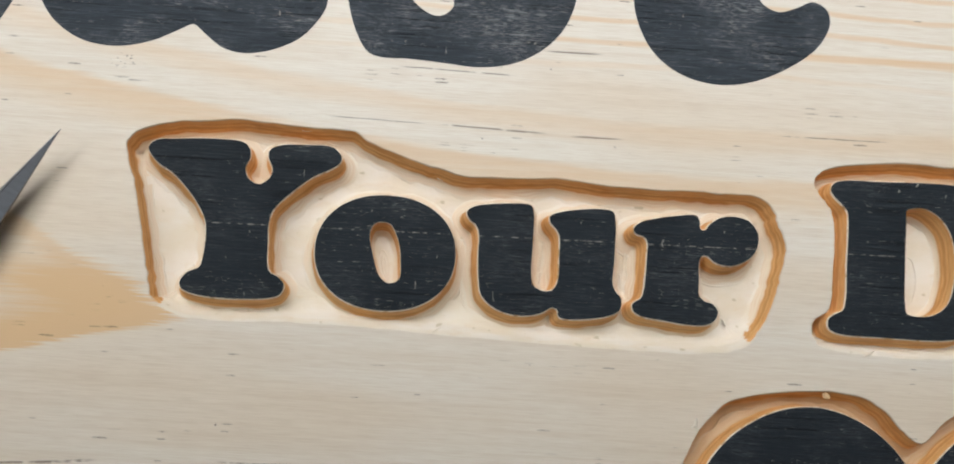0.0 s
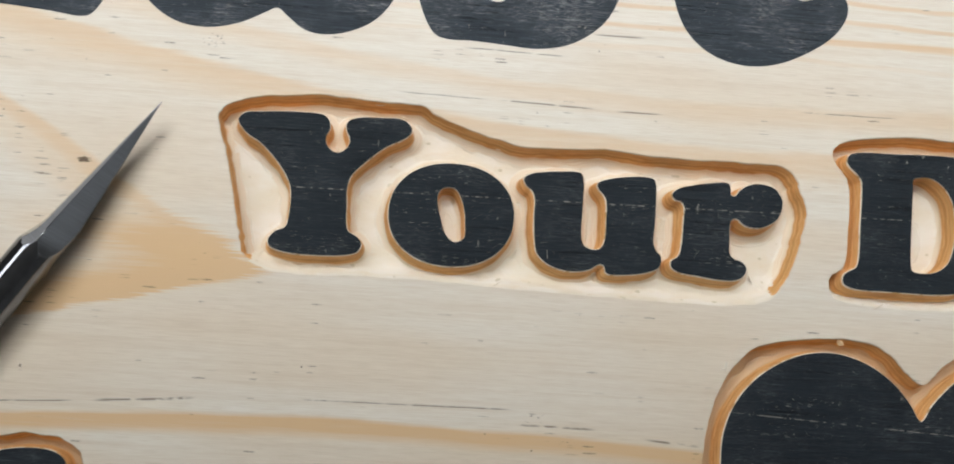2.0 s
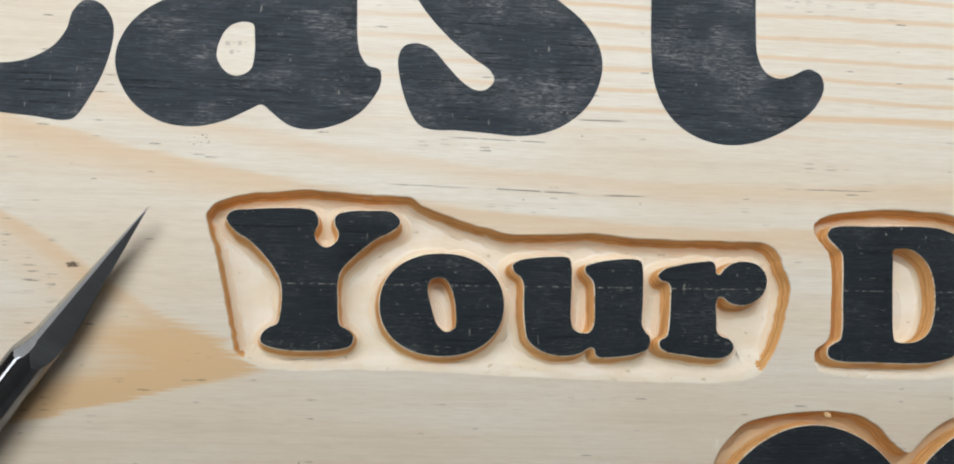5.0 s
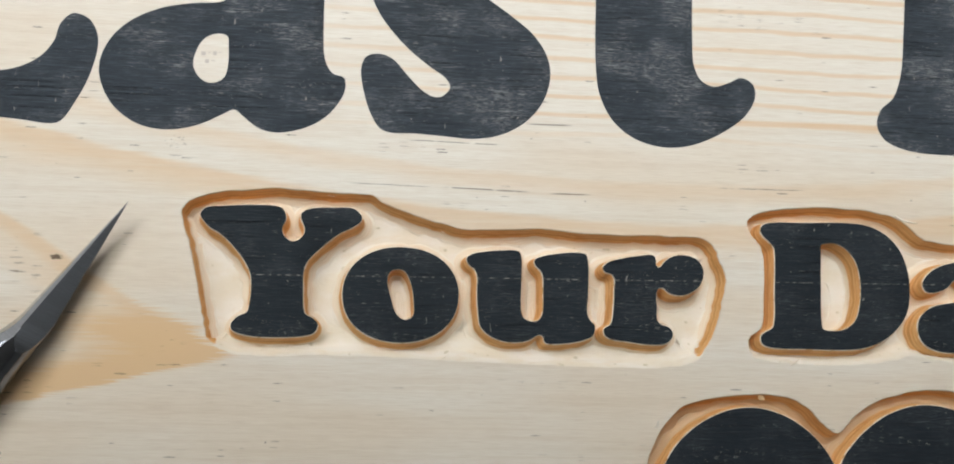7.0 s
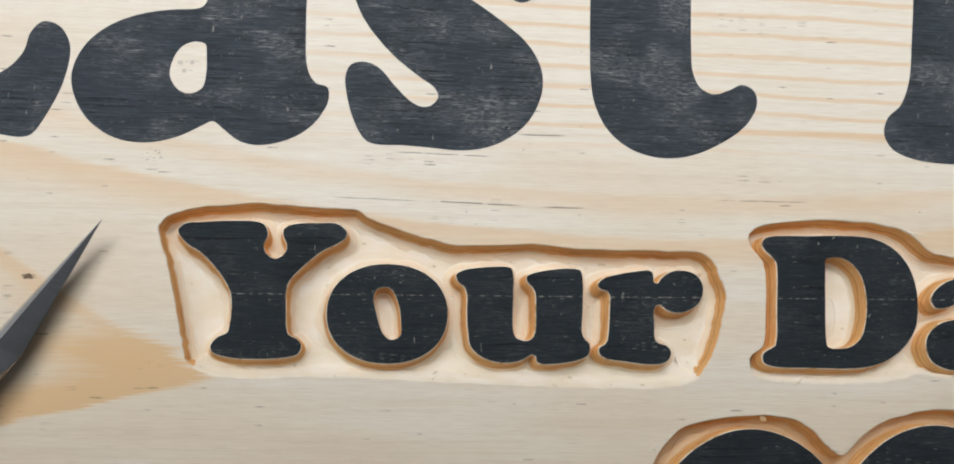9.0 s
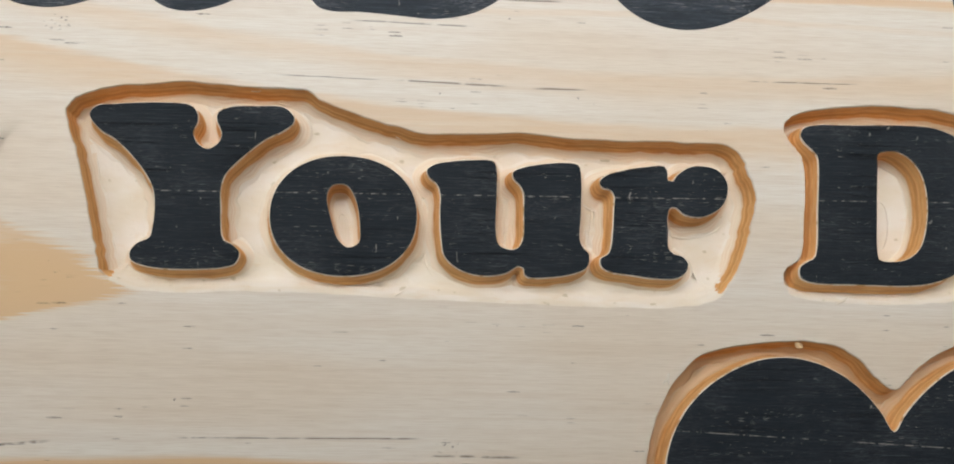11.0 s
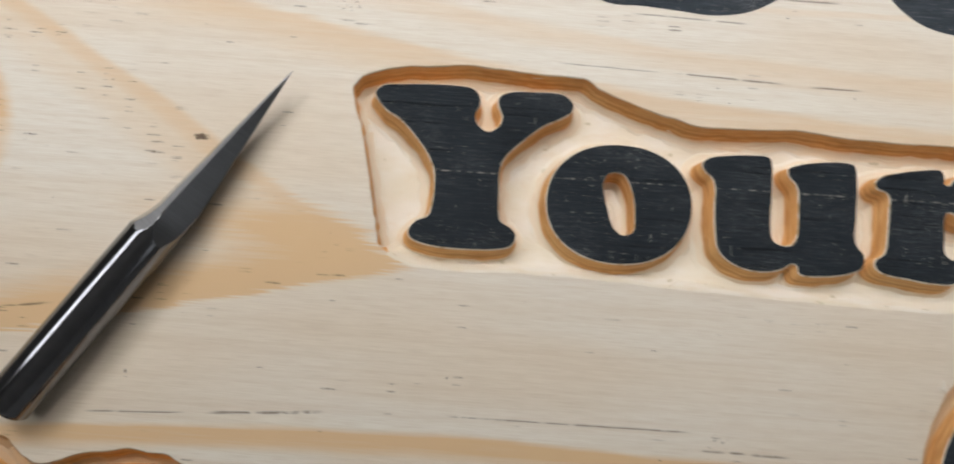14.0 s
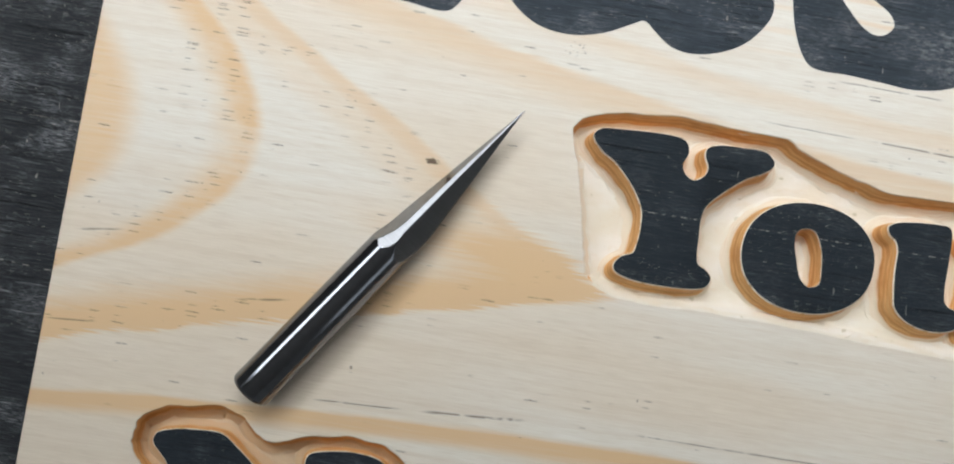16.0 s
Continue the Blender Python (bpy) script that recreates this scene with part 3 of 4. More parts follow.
# ---------------------------------------------------------------- outlines of the lettering, in mm on the board
GLYPHS = {
    "Y": [(-6.2, 19.1), (-5.3, 20.3), (-2.5, 20.7), (4.8, 21.1), (7.7, 20.8), (8.6, 19.9), (8.8, 18.6), (8.2, 17), (8.8, 15.5), (10.3, 14.7), (11.9, 15.8), (12.2, 17.1), (11.5, 18.8), (11.6, 19.9), (13.1, 20.7), (16.8, 21), (20.8, 20.9), (22.2, 19.6), (22.1, 18.7), (20.6, 17.5), (18.3, 16.3), (15.1, 13.6), (12.8, 11), (12.3, 9), (12.4, 6.3), (12.6, 3), (13, 1.9), (14.3, 1.2), (15.2, 0.1), (14.7, -1.3), (13.1, -1.9), (7.2, -2.3), (2.6, -2), (0.4, -1.2), (0.1, -0.2), (1.1, 1.2), (2.7, 2), (3.1, 3.3), (3.3, 6.6), (3, 8.9), (1.9, 11), (-0.1, 13.5), (-2.6, 15.8), (-4.5, 16.9)],
    "o_counter": [(27.9, 10), (30, 10.1), (31.4, 7.8), (32, 4.4), (31.9, 2), (30.4, 1.3), (29, 2.3), (27.9, 5.2), (27.2, 8.5)],
    "u": [(41.3, 12.6), (42.3, 13.4), (44.6, 13.9), (47.6, 14.2), (50.7, 14.1), (51.2, 13), (51.3, 9), (51.3, 3.9), (51.7, 2.3), (52.9, 1.6), (54.4, 1.7), (55.2, 2.9), (55.3, 6.8), (55.2, 9.7), (54.8, 10.6), (53.7, 11.8), (53.7, 12.7), (55.3, 13.4), (57.8, 13.9), (61.2, 14.2), (63, 13.9), (63.4, 12.7), (63.5, 7), (63.4, 3.2), (63.9, 2.1), (64.8, 1), (64.5, -0.7), (63.1, -1.5), (59.8, -2.2), (56.1, -2.3), (55.6, -1.9), (55.4, -1.1), (54.6, -0.8), (53.1, -1.7), (51.1, -2.2), (48.3, -2.1), (45.8, -1.2), (44.1, 0.4), (43.6, 2.7), (43.3, 6.6), (43.3, 9.1), (42.8, 10.6), (41.7, 11.5)],
    "r": [(66.2, 11.6), (67, 12.5), (69.4, 13.3), (72.5, 13.9), (75.5, 14.1), (76, 13.3), (76.1, 12.2), (76.8, 12), (77.5, 12.9), (79.1, 14), (81.3, 14.3), (83.5, 13.7), (84.8, 12), (84.8, 10.1), (83.9, 8.4), (82, 7.2), (80.3, 6.9), (78.5, 7.3), (77.3, 8.2), (76.5, 8.1), (76.1, 7), (76.2, 4.6), (76.3, 2.3), (77.1, 1.5), (78.4, 1.1), (79.2, 0), (78.8, -1.2), (77.5, -2), (74.4, -2.1), (71, -1.7), (67.6, -1.2), (66.6, -0.5), (66.5, 0.5), (67.6, 1.3), (68, 2.3), (68.2, 4.4), (68.3, 7.3), (68.3, 9.7), (67.7, 10.5), (66.6, 10.8)],
    "D": [(95.7, 19.2), (96.1, 20.3), (97.6, 20.8), (104, 21), (112.5, 21.2), (116.3, 20.8), (119.8, 19.2), (122.4, 16.4), (123.9, 12.4), (124.2, 8.4), (123.6, 4.9), (121.8, 2), (118.6, -0.6), (115.1, -1.9), (111.6, -2.3), (104.1, -2.3), (97.2, -2.1), (95.8, -1.4), (95.7, -0.1), (96.6, 0.7), (97.8, 1.4), (98.2, 2.7), (98.3, 7.9), (98.4, 14.7), (98.2, 16.2), (97.3, 17.3), (96.2, 18.3)],
    "D_counter": [(107.3, 16.9), (108.4, 17.3), (110.1, 17.3), (112.2, 16.2), (113.9, 13.9), (114.7, 10.5), (114.5, 5.9), (113.5, 3), (111.6, 1.5), (109.3, 1.1), (107.5, 1.4), (107.2, 2.3), (107.1, 9.2), (107.2, 14.9)],
    "a": [(126.7, 10.1), (127.4, 11.6), (129.2, 13.1), (132.1, 14.2), (135.7, 14.5), (140.4, 14.2), (143.1, 12.2), (143.6, 7.6), (143.7, 2.4), (145, 0.7), (145.3, -1), (143.2, -2.7), (139.7, -2.6), (137.3, -1.7), (133.2, -2.4), (129.1, -2.1), (126.6, -0.8), (125.6, 1.5), (126, 3.8), (128.3, 5.9), (132.1, 6.8), (134.7, 7.1), (135.9, 8), (135.8, 10.3), (134.2, 11.6), (132.8, 11), (131.6, 9.7), (129.2, 8.7), (127.4, 8.8)],
    "a_counter": [(133.6, 1.6), (133.9, 3.4), (135.3, 4.1), (136.8, 3.7), (137.2, 2), (136.9, 0.4), (135.3, -0), (134.1, 0.4)],
    "pocket_your": [(-9.5, 19.7), (-8.3, 21.5), (-4.7, 22.9), (-0.6, 23.6), (6.7, 24.2), (13, 24), (19.3, 23.7), (23.5, 23.6), (25.9, 22.4), (31.1, 20.4), (36.5, 18.9), (41.3, 17.9), (47.2, 18.1), (55.9, 18.5), (60.2, 18), (66.8, 17.7), (74.5, 17.9), (80, 17.8), (84.8, 17.5), (87, 16), (88.1, 13.3), (89.2, 10.7), (88.5, 5.7), (87.5, 1.9), (85.8, -2.2), (83.8, -4.7), (80.3, -5.9), (69.4, -6.4), (58.6, -6.3), (47.9, -6.0), (37.3, -5.7), (26.8, -5.3), (16.4, -5.2), (8.1, -5.6), (2.5, -5.4), (-1.9, -4.5), (-3.8, -3), (-4.8, 0.6), (-6.1, 6.8), (-7.8, 13.5), (-9.3, 17.9)],
    "pocket_day": [(93.1, 20.4), (93.7, 21.7), (95.4, 22.7), (99.9, 23.6), (106.3, 24.2), (112.8, 24), (118.3, 23.5), (122, 22.5), (124.4, 20.8), (126.7, 19), (129.4, 18.3), (135.8, 17.6), (145.2, 17.2), (148.8, 15.2), (149.2, 0.2), (147.3, -4.7), (141.4, -5.1), (135.6, -4.7), (132, -4.3), (127.3, -3.6), (124.4, -3.1), (121.8, -3.7), (119.2, -4.3), (114.5, -4.9), (108.7, -5.2), (101.2, -5), (96.1, -4.5), (93.9, -3.7), (93.2, -2), (93.5, -0.3), (95.1, 1.1), (96, 2.7), (96.1, 6.1), (96.2, 14.4), (95.6, 16.1), (94.4, 17.6), (93.3, 19.2)],
    "heart": [(109.7, -23.5), (107.8, -20.8), (104.7, -17.4), (100.3, -14.6), (94.7, -13.1), (89.2, -13.7), (83.7, -16.4), (79.6, -20.3), (77.1, -25.1), (76.3, -30.3), (77.2, -37), (80.8, -44.2), (88.4, -52.3), (99.3, -61.4), (109.6, -69.5), (120.1, -61.3), (131.9, -51.8), (139.9, -43.3), (143.8, -35.8), (144.8, -28.8), (143.7, -23.4), (140.9, -18.6), (136.4, -14.9), (130.7, -12.5), (125, -12.2), (119.3, -14), (114.8, -17.2), (111.6, -20.7)],
    "pocket_heart": [(73.8, -36.1), (73.3, -29.8), (74.3, -24.1), (76.4, -18.4), (80.4, -13.5), (85.9, -11.5), (91.4, -10.8), (96.9, -10.6), (101.6, -11.3), (105.3, -13.7), (107.8, -16.3), (110, -17.3), (112.3, -15.1), (115.9, -12.3), (120.5, -10.5), (127.3, -9.2), (135.3, -10.1), (142.1, -14.2), (146.6, -20.6), (148, -28.7), (146.9, -36.8), (143.3, -44.3), (134.7, -53.3), (121.2, -64.9), (109.6, -73.1), (98.2, -65), (85.2, -53.9), (77.4, -45.3)],
    "N": [(-65.4, -39), (-65.1, -37.7), (-63, -36.8), (-59.1, -36.2), (-55.1, -36.2), (-52.4, -37.9), (-48.5, -40.9), (-43.3, -45.4), (-39.2, -48.9), (-38.3, -47.9), (-38.4, -44.3), (-39.2, -41.2), (-40.7, -39.9), (-41.7, -38.7), (-41.4, -37.1), (-38.6, -36.1), (-34.2, -35.6), (-30.6, -36.1), (-28.9, -37.5), (-29, -39.3), (-31, -40.8), (-31.5, -43.1), (-31.6, -46.7), (-30.6, -58), (-30.1, -65.8), (-34.6, -66.2), (-40.6, -62.4), (-46.8, -56.4), (-53, -51.3), (-53.2, -53.1), (-52.6, -60.1), (-50.9, -64.2), (-50.9, -66.8), (-53.7, -68.4), (-59, -68.9), (-62.2, -68.4), (-62.5, -66.2), (-60.6, -63.7), (-60.5, -59.7), (-61.2, -52.7), (-62, -44.9), (-62.8, -41.9), (-63.9, -40.7)],
    "pocket_n": [(-68.8, -39.1), (-68.4, -36.2), (-66.4, -34.3), (-62.3, -33), (-57.1, -32), (-54.9, -32.2), (-52.7, -32.7), (-51.5, -33.8), (-49.4, -35.2), (-46.8, -36), (-43.7, -34.8), (-39.8, -33.9), (-35.5, -33.3), (-31.7, -33.4), (-29.1, -34.2), (-26.9, -35.4), (-26, -37.9), (-26.7, -40.7), (-27.8, -42.2), (-28.6, -44), (-28.4, -48.8), (-28.1, -57.6), (-27.3, -68), (-35.7, -70.3), (-45.6, -64.1), (-47.3, -69.7), (-57.6, -71.9), (-65.2, -71.5), (-65.5, -66.7), (-64.1, -62.1), (-64.7, -53.3), (-65.8, -45.5), (-66.5, -43), (-68.1, -41.5)],
    "big_L": [(-32.7, 52.6), (-30.7, 54.6), (-28.1, 54), (-26.4, 51.8), (-25.9, 49.1), (-26.9, 43.7), (-29.2, 38.4), (-31.5, 34.9), (-33.2, 34.4), (-38.1, 34.9), (-46.3, 35.5), (-58.4, 35.9), (-66.4, 37.4), (-66.3, 41.1), (-63, 43.4), (-63.8, 59.4), (-65.8, 72.5), (-55.2, 73.6), (-51, 72.1), (-50.3, 60.1), (-49.2, 47.1), (-46.9, 44), (-42.8, 43.6), (-38.8, 44.6), (-35.4, 46.8), (-33.5, 49.6)],
    "big_a": [(13.4, 69.8), (13.9, 56.3), (14.5, 48), (16, 45.6), (18, 44.9), (18.3, 42.6), (16.9, 39.7), (14.4, 37), (10.7, 35.1), (6.5, 34.3), (3.3, 34.9), (0.6, 36.8), (-1.3, 38.2), (-3.1, 37.4), (-7.2, 35.3), (-12.6, 34.1), (-18, 34.9), (-22.5, 38), (-25, 42.4), (-25.4, 46.1), (-23.6, 50.6), (-20, 54.1), (-14.8, 56.5), (-9.4, 57.6), (-4.3, 58.2), (-3.2, 59.6), (-3.5, 64.5), (-5.6, 67.7), (-8.8, 68.1), (-11.9, 66.3), (-14.4, 62.3), (-17.5, 60.7), (-21.2, 60.9), (-23.4, 63), (-23.1, 68), (-19.7, 72.7), (-11.4, 75.9), (0.4, 77.1), (9.7, 75.3)],
    "big_a_counter": [(-9, 46), (-8.4, 49.3), (-7, 51.3), (-4.9, 52.1), (-3.2, 51.7), (-2.9, 49.8), (-2.8, 46.8), (-3.4, 44), (-5.5, 42.9), (-7.4, 43.5)],
    "big_s": [(21.5, 65.7), (22.3, 61.2), (24.4, 56.8), (29, 51.4), (33.7, 47.6), (36.7, 45.5), (37.4, 43.9), (36.3, 42.4), (34.7, 42), (32.5, 43), (29.6, 45.8), (26.8, 48.8), (24.2, 49.7), (22, 49.1), (21.1, 47.1), (21.4, 43.8), (22.9, 38.9), (24.9, 35.8), (26.8, 35.1), (31.1, 35.1), (36.5, 34.8), (42, 34.5), (47.4, 35.6), (51.8, 38.3), (54.5, 41.7), (55.9, 46.2), (55.4, 50.2), (52.8, 54.4), (48.6, 57.9), (44.1, 61), (39.4, 64), (38, 67.6), (40.7, 70.6), (44.4, 69.3), (46.5, 66.4), (48.8, 63.2), (51.8, 61.6), (54.5, 63), (55.2, 67.3), (54.1, 74.1), (51.8, 77.7), (46.7, 78.4), (38.8, 78.6), (30, 76.4), (24.1, 71.5)],
    "big_t": [(64.2, 75.8), (64.3, 65.4), (64.5, 48.3), (65.3, 43.6), (67.7, 39), (71.9, 35.7), (77.2, 34.3), (82.5, 34.8), (88.3, 37.3), (93, 40.9), (94.9, 44.6), (94.4, 47), (92.2, 48.1), (89.5, 46.9), (86.9, 46.2), (84.5, 47.3), (83.1, 50.1), (82.8, 54.7), (82.8, 66.2), (83, 76.8), (91.5, 78.4), (92.1, 83.2), (82.9, 83.9), (81, 89.7), (75.2, 88.2), (66, 83), (59.2, 80.2), (59.8, 76.2)],
    "big_N": [(125.8, 82.6), (124.9, 68.2), (124.3, 58.7), (123.5, 49.9), (121.8, 45.4), (119.4, 43.1), (118.6, 40), (120.1, 37.3), (123.5, 35.7), (129.4, 34.9), (138.9, 35.2), (144.9, 36.8), (146.5, 40.3), (144, 43.7), (142, 46.6), (141.9, 57.1), (143.1, 83.5)],
    "pocket_low": [(-26.1, -43.3), (-24.7, -41.4), (-22.3, -40.2), (-13.3, -39.4), (-8.2, -39.8), (-3.1, -40.8), (4.9, -39.7), (14, -38.5), (20.2, -39), (23.5, -40.2), (27.4, -39.5), (32.5, -38.9), (36.6, -39.5), (38.1, -41.4), (37.9, -47), (37.1, -55), (32.1, -59), (7.8, -59.8), (-17.2, -59), (-23.8, -55.7), (-26, -49.8)],
    "pocket_end": [(43.7, -41.3), (45.4, -39.8), (49.1, -39.2), (53.2, -39.3), (57.7, -40.3), (59, -42.1), (59.7, -49.7), (57.7, -57.8), (48.5, -58.9), (43.7, -54.9), (43, -46.9)],
}


def ellipse(cx, cy, rx, ry, n=64, power=2.15):
    out = []
    for i in range(n):
        a = 2 * math.pi * i / n
        c, s = math.cos(a), math.sin(a)
        out.append(Vector((cx + rx * math.copysign(abs(c) ** (2 / power), c), cy + ry * math.copysign(abs(s) ** (2 / power), s))))
    return out


def rect(x0, y0, x1, y1):
    return [Vector(q) for q in ((x0, y0), (x1, y0), (x1, y1), (x0, y1))]


BOARD = (-116.0, -88.0, 208.0, 112.0)
LOOP = {k: smooth_loop(v) for k, v in GLYPHS.items()}
LOOP["o"] = ellipse(29.65, 5.75, 10.35, 8.5)
LOOP["pocket_low"] = [q + Vector((0.0, -0.7)) for q in LOOP["pocket_low"]]
LOOP["low_o"] = ellipse(-12.4, -49.6, 8.4, 8.4)
POCKETS = ["pocket_your", "pocket_day", "pocket_heart", "pocket_n", "pocket_low", "pocket_end"]
for i, k in enumerate(POCKETS):
    LOOP[k] = ragged(LOOP[k], 0.38 if k in ("pocket_n", "pocket_low", "pocket_end") else 0.28, i * 7.0)


# ---------------------------------------------------------------- the sign
sign = tagged(new("wooden_sign"), "pale pine sign board with carved black lettering, half finished", "sign")
sign.location = (0, 0, 0)

bm = bmesh.new()
outer = rect(*BOARD)
fill(bm, outer, [LOOP[k] for k in POCKETS], 0.0)
lower = [bm.verts.new((q.x * MM, q.y * MM, -THICK * MM)) for q in outer]
upper = [bm.verts.new((q.x * MM, q.y * MM, 0.0)) for q in outer]
bm.faces.new(lower[::-1])
for i in range(4):
    j = (i + 1) % 4
    bm.faces.new((lower[i], lower[j], upper[j], upper[i]))
for i, k in enumerate(POCKETS):
    wide = k in ("pocket_your", "pocket_day")
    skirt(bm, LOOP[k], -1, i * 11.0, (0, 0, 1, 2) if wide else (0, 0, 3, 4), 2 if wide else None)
part("board", bm, [PINE, WALL, FLOOR, GROOVE, SCORCHED_SHADED], sign)

for k in POCKETS:
    xs, ys = [q.x for q in LOOP[k]], [q.y for q in LOOP[k]]
    bm = bmesh.new()
    nx, ny = 60, 24
    x0, x1, y0, y1 = min(xs) + 0.2, max(xs) - 0.2, min(ys) + 0.2, max(ys) - 0.2
    grid = []
    for a in range(nx + 1):
        col = []
        for b in range(ny + 1):
            px, py = x0 + (x1 - x0) * a / nx, y0 + (y1 - y0) * b / ny
            col.append(bm.verts.new((px * MM, py * MM, (-DEEP + 0.10 * noise.noise(Vector((px * 0.4, py * 0.9, 3)))) * MM)))
        grid.append(col)
    for a in range(nx):
        for b in range(ny):
            f = bm.faces.new((grid[a][b], grid[a + 1][b], grid[a + 1][b + 1], grid[a][b + 1]))
            f.smooth = True
    wide = k in ("pocket_your", "pocket_day")
    part("pocket_floor", bm, FLOOR if wide else SCORCHED_SHADED, sign, "rough pale floor of a carved pocket" if wide else "rough tan floor of a narrow carved groove")


def raised(name, key, holes, label, seed):
    bm = bmesh.new()
    skirt(bm, LOOP[key], 1, seed, (1, 1, 0, 2))
    for h in holes:
        skirt(bm, LOOP[h], -1, seed + 2, (1, 1, 0, 2), None, 0.5)
    ob = part(name, bm, [GROOVE, RIM, SCORCHED_SHADED] if key in ("heart", "N", "low_o") else [WALL, RIM, FLOOR], sign, label)
    bm = bmesh.new()
    fill(bm, LOOP[key], [LOOP[h] for h in holes], 0.0)
    part("painted_face", bm, BLACK, ob)
    return ob


raised("raised_letter", "Y", [], "raised letter Y with black painted face", 1.0)
raised("raised_letter", "o", ["o_counter"], "raised letter o with black painted face", 2.0)
raised("raised_letter", "u", [], "raised letter u with black painted face", 3.0)
raised("raised_letter", "r", [], "raised letter r with black painted face", 4.0)
raised("raised_letter", "D", ["D_counter"], "raised letter D with black painted face", 5.0)
raised("raised_letter", "a", ["a_counter"], "raised letter a with black painted face", 6.0)
raised("raised_heart", "heart", [], "raised heart with black painted face", 7.0)
raised("raised_letter", "N", [], "raised letter N with black painted face", 8.0)
raised("raised_letter", "low_o", [], "raised round letter with black painted face", 9.0)


def tool_mark(points, closed, width=0.26, height=0.14):
    """A low ridge that the cutter left on a pocket floor, along a line of points."""
    bm, rows_, n = bmesh.new(), [], len(points)
    for i, q in enumerate(points):
        a = points[(i - 1) % n] if closed or i else q
        b = points[(i + 1) % n] if closed or i < n - 1 else q
        d = b - a
        v = Vector((d.y, -d.x)).normalized() * width * (0.7 + 0.5 * noise.noise(Vector((q.x * 0.6, q.y * 0.6, 5))))
        fade = 1.0 if closed else math.sin(math.pi * (i + 0.5) / n) ** 0.5
        z0, z1 = -DEEP - 0.12, -DEEP + 0.08 + height * fade
        rows_.append([bm.verts.new((p.x * MM, p.y * MM, z * MM)) for p, z in ((q - v, z0), (q - v * 0.3, z1), (q + v * 0.3, z1), (q + v, z0))])
    for i in range(n if closed else n - 1):
        p, q = rows_[i], rows_[(i + 1) % n]
        for k in range(3):
            f = bm.faces.new((p[k], p[k + 1], q[k + 1], q[k]))
            f.smooth = True
    bmesh.ops.recalc_face_normals(bm, faces=bm.faces)
    part("tool_mark", bm, FLOOR, sign, "faint ridge left by the cutter")


def runs(loop, off, seed):
    """Stretches of a line set off round a letter, along its lower and left side."""
    out, run = [], []
    pts = [(q + v * (off + 0.25 * noise.noise(Vector((q.x * 0.4, q.y * 0.4, seed)))), v) for q, v in zip(loop, normals(loop))]
    for q, v in pts + pts[:1]:
        if v.y < 0.15 and v.x < 0.75:
            run.append(q)
        else:
            if len(run) > 12:
                out.append(run)
            run = []
    return out


for key, off in (("u", 2.5), ("r", 2.5)):
    for run in runs(LOOP[key], off, len(key) + off):
        tool_mark([q + LEAN * DEEP * 0.6 for q in run], False)
for cx, cy, rx, ry, lean in ((29.3, 4.0, 0.75, 2.3, -0.16), (29.35, 4.0, 0.3, 1.3, -0.16), (53.0, 3.4, 0.7, 1.0, 0.0), (65.0, 3.4, 0.55, 1.4, 0.0), (109.6, 6.5, 1.2, 3.6, 0.0)):
    tool_mark([Vector((cx + rx * math.cos(a) + lean * ry * math.sin(a), cy + ry * math.sin(a))) for a in (2 * math.pi * i / 28 for i in range(28))], True, 0.2, 0.12)


def painted(key, holes, label):
    bm = bmesh.new()
    fill(bm, LOOP[key], [LOOP[h] for h in holes], 0.06)
    for lp in [LOOP[key]] + [LOOP[h] for h in holes]:
        top = [bm.verts.new((q.x * MM, q.y * MM, 0.06 * MM)) for q in lp]
        low = [bm.verts.new((q.x * MM, q.y * MM, -0.02 * MM)) for q in lp]
        for i in range(len(lp)):
            j = (i + 1) % len(lp)
            bm.faces.new((low[i], low[j], top[j], top[i]))
    part("painted_letter", bm, CHALKY, sign, label)


painted("big_L", [], "flat black painted letter L, scuffed")
painted("big_a", ["big_a_counter"], "flat black painted letter a, scuffed")
painted("big_s", [], "flat black painted letter s, scuffed")
painted("big_t", [], "flat black painted letter t, scuffed")
painted("big_N", [], "flat black painted letter N, scuffed")

# faint pencilled figures inside the bowl of the a, drawn as bars
for i, (px, py, pw) in enumerate(((-7.3, 48.3, 0.8), (-6.2, 48.5, 0.5), (-5.3, 48.4, 0.7), (-4.4, 48.6, 0.5), (-6.6, 46.9, 0.7), (-5.5, 47.0, 0.8))):
    bm = bmesh.new()
    bmesh.ops.create_cube(bm, size=1.0)
    for v in bm.verts:
        v.co = Vector(((px + v.co.x * pw) * MM, (py + v.co.y * (0.14 if i % 2 else 0.7)) * MM, (0.01 + v.co.z * 0.02) * MM))
    part("pencil_mark", bm, PENCIL, sign, "faint pencil mark")

LOOP["border"] = [Vector((-85.6 + 0.06 * noise.noise(Vector((0, y * 0.8, 1))), y)) for y in [-87.9 + 0.5 * i for i in range(400)] if y < 111.9]
LOOP["border"] += [Vector((-115.6, y)) for y in (111.8, -87.9)]
area = sum(LOOP["border"][i - 1].x * LOOP["border"][i].y - LOOP["border"][i].x * LOOP["border"][i - 1].y for i in range(len(LOOP["border"])))
if area < 0:
    LOOP["border"].reverse()
bm = bmesh.new()
fill(bm, LOOP["border"], [], 0.05)
part("painted_border", bm, SCUFFED, sign, "worn black painted border stripe")


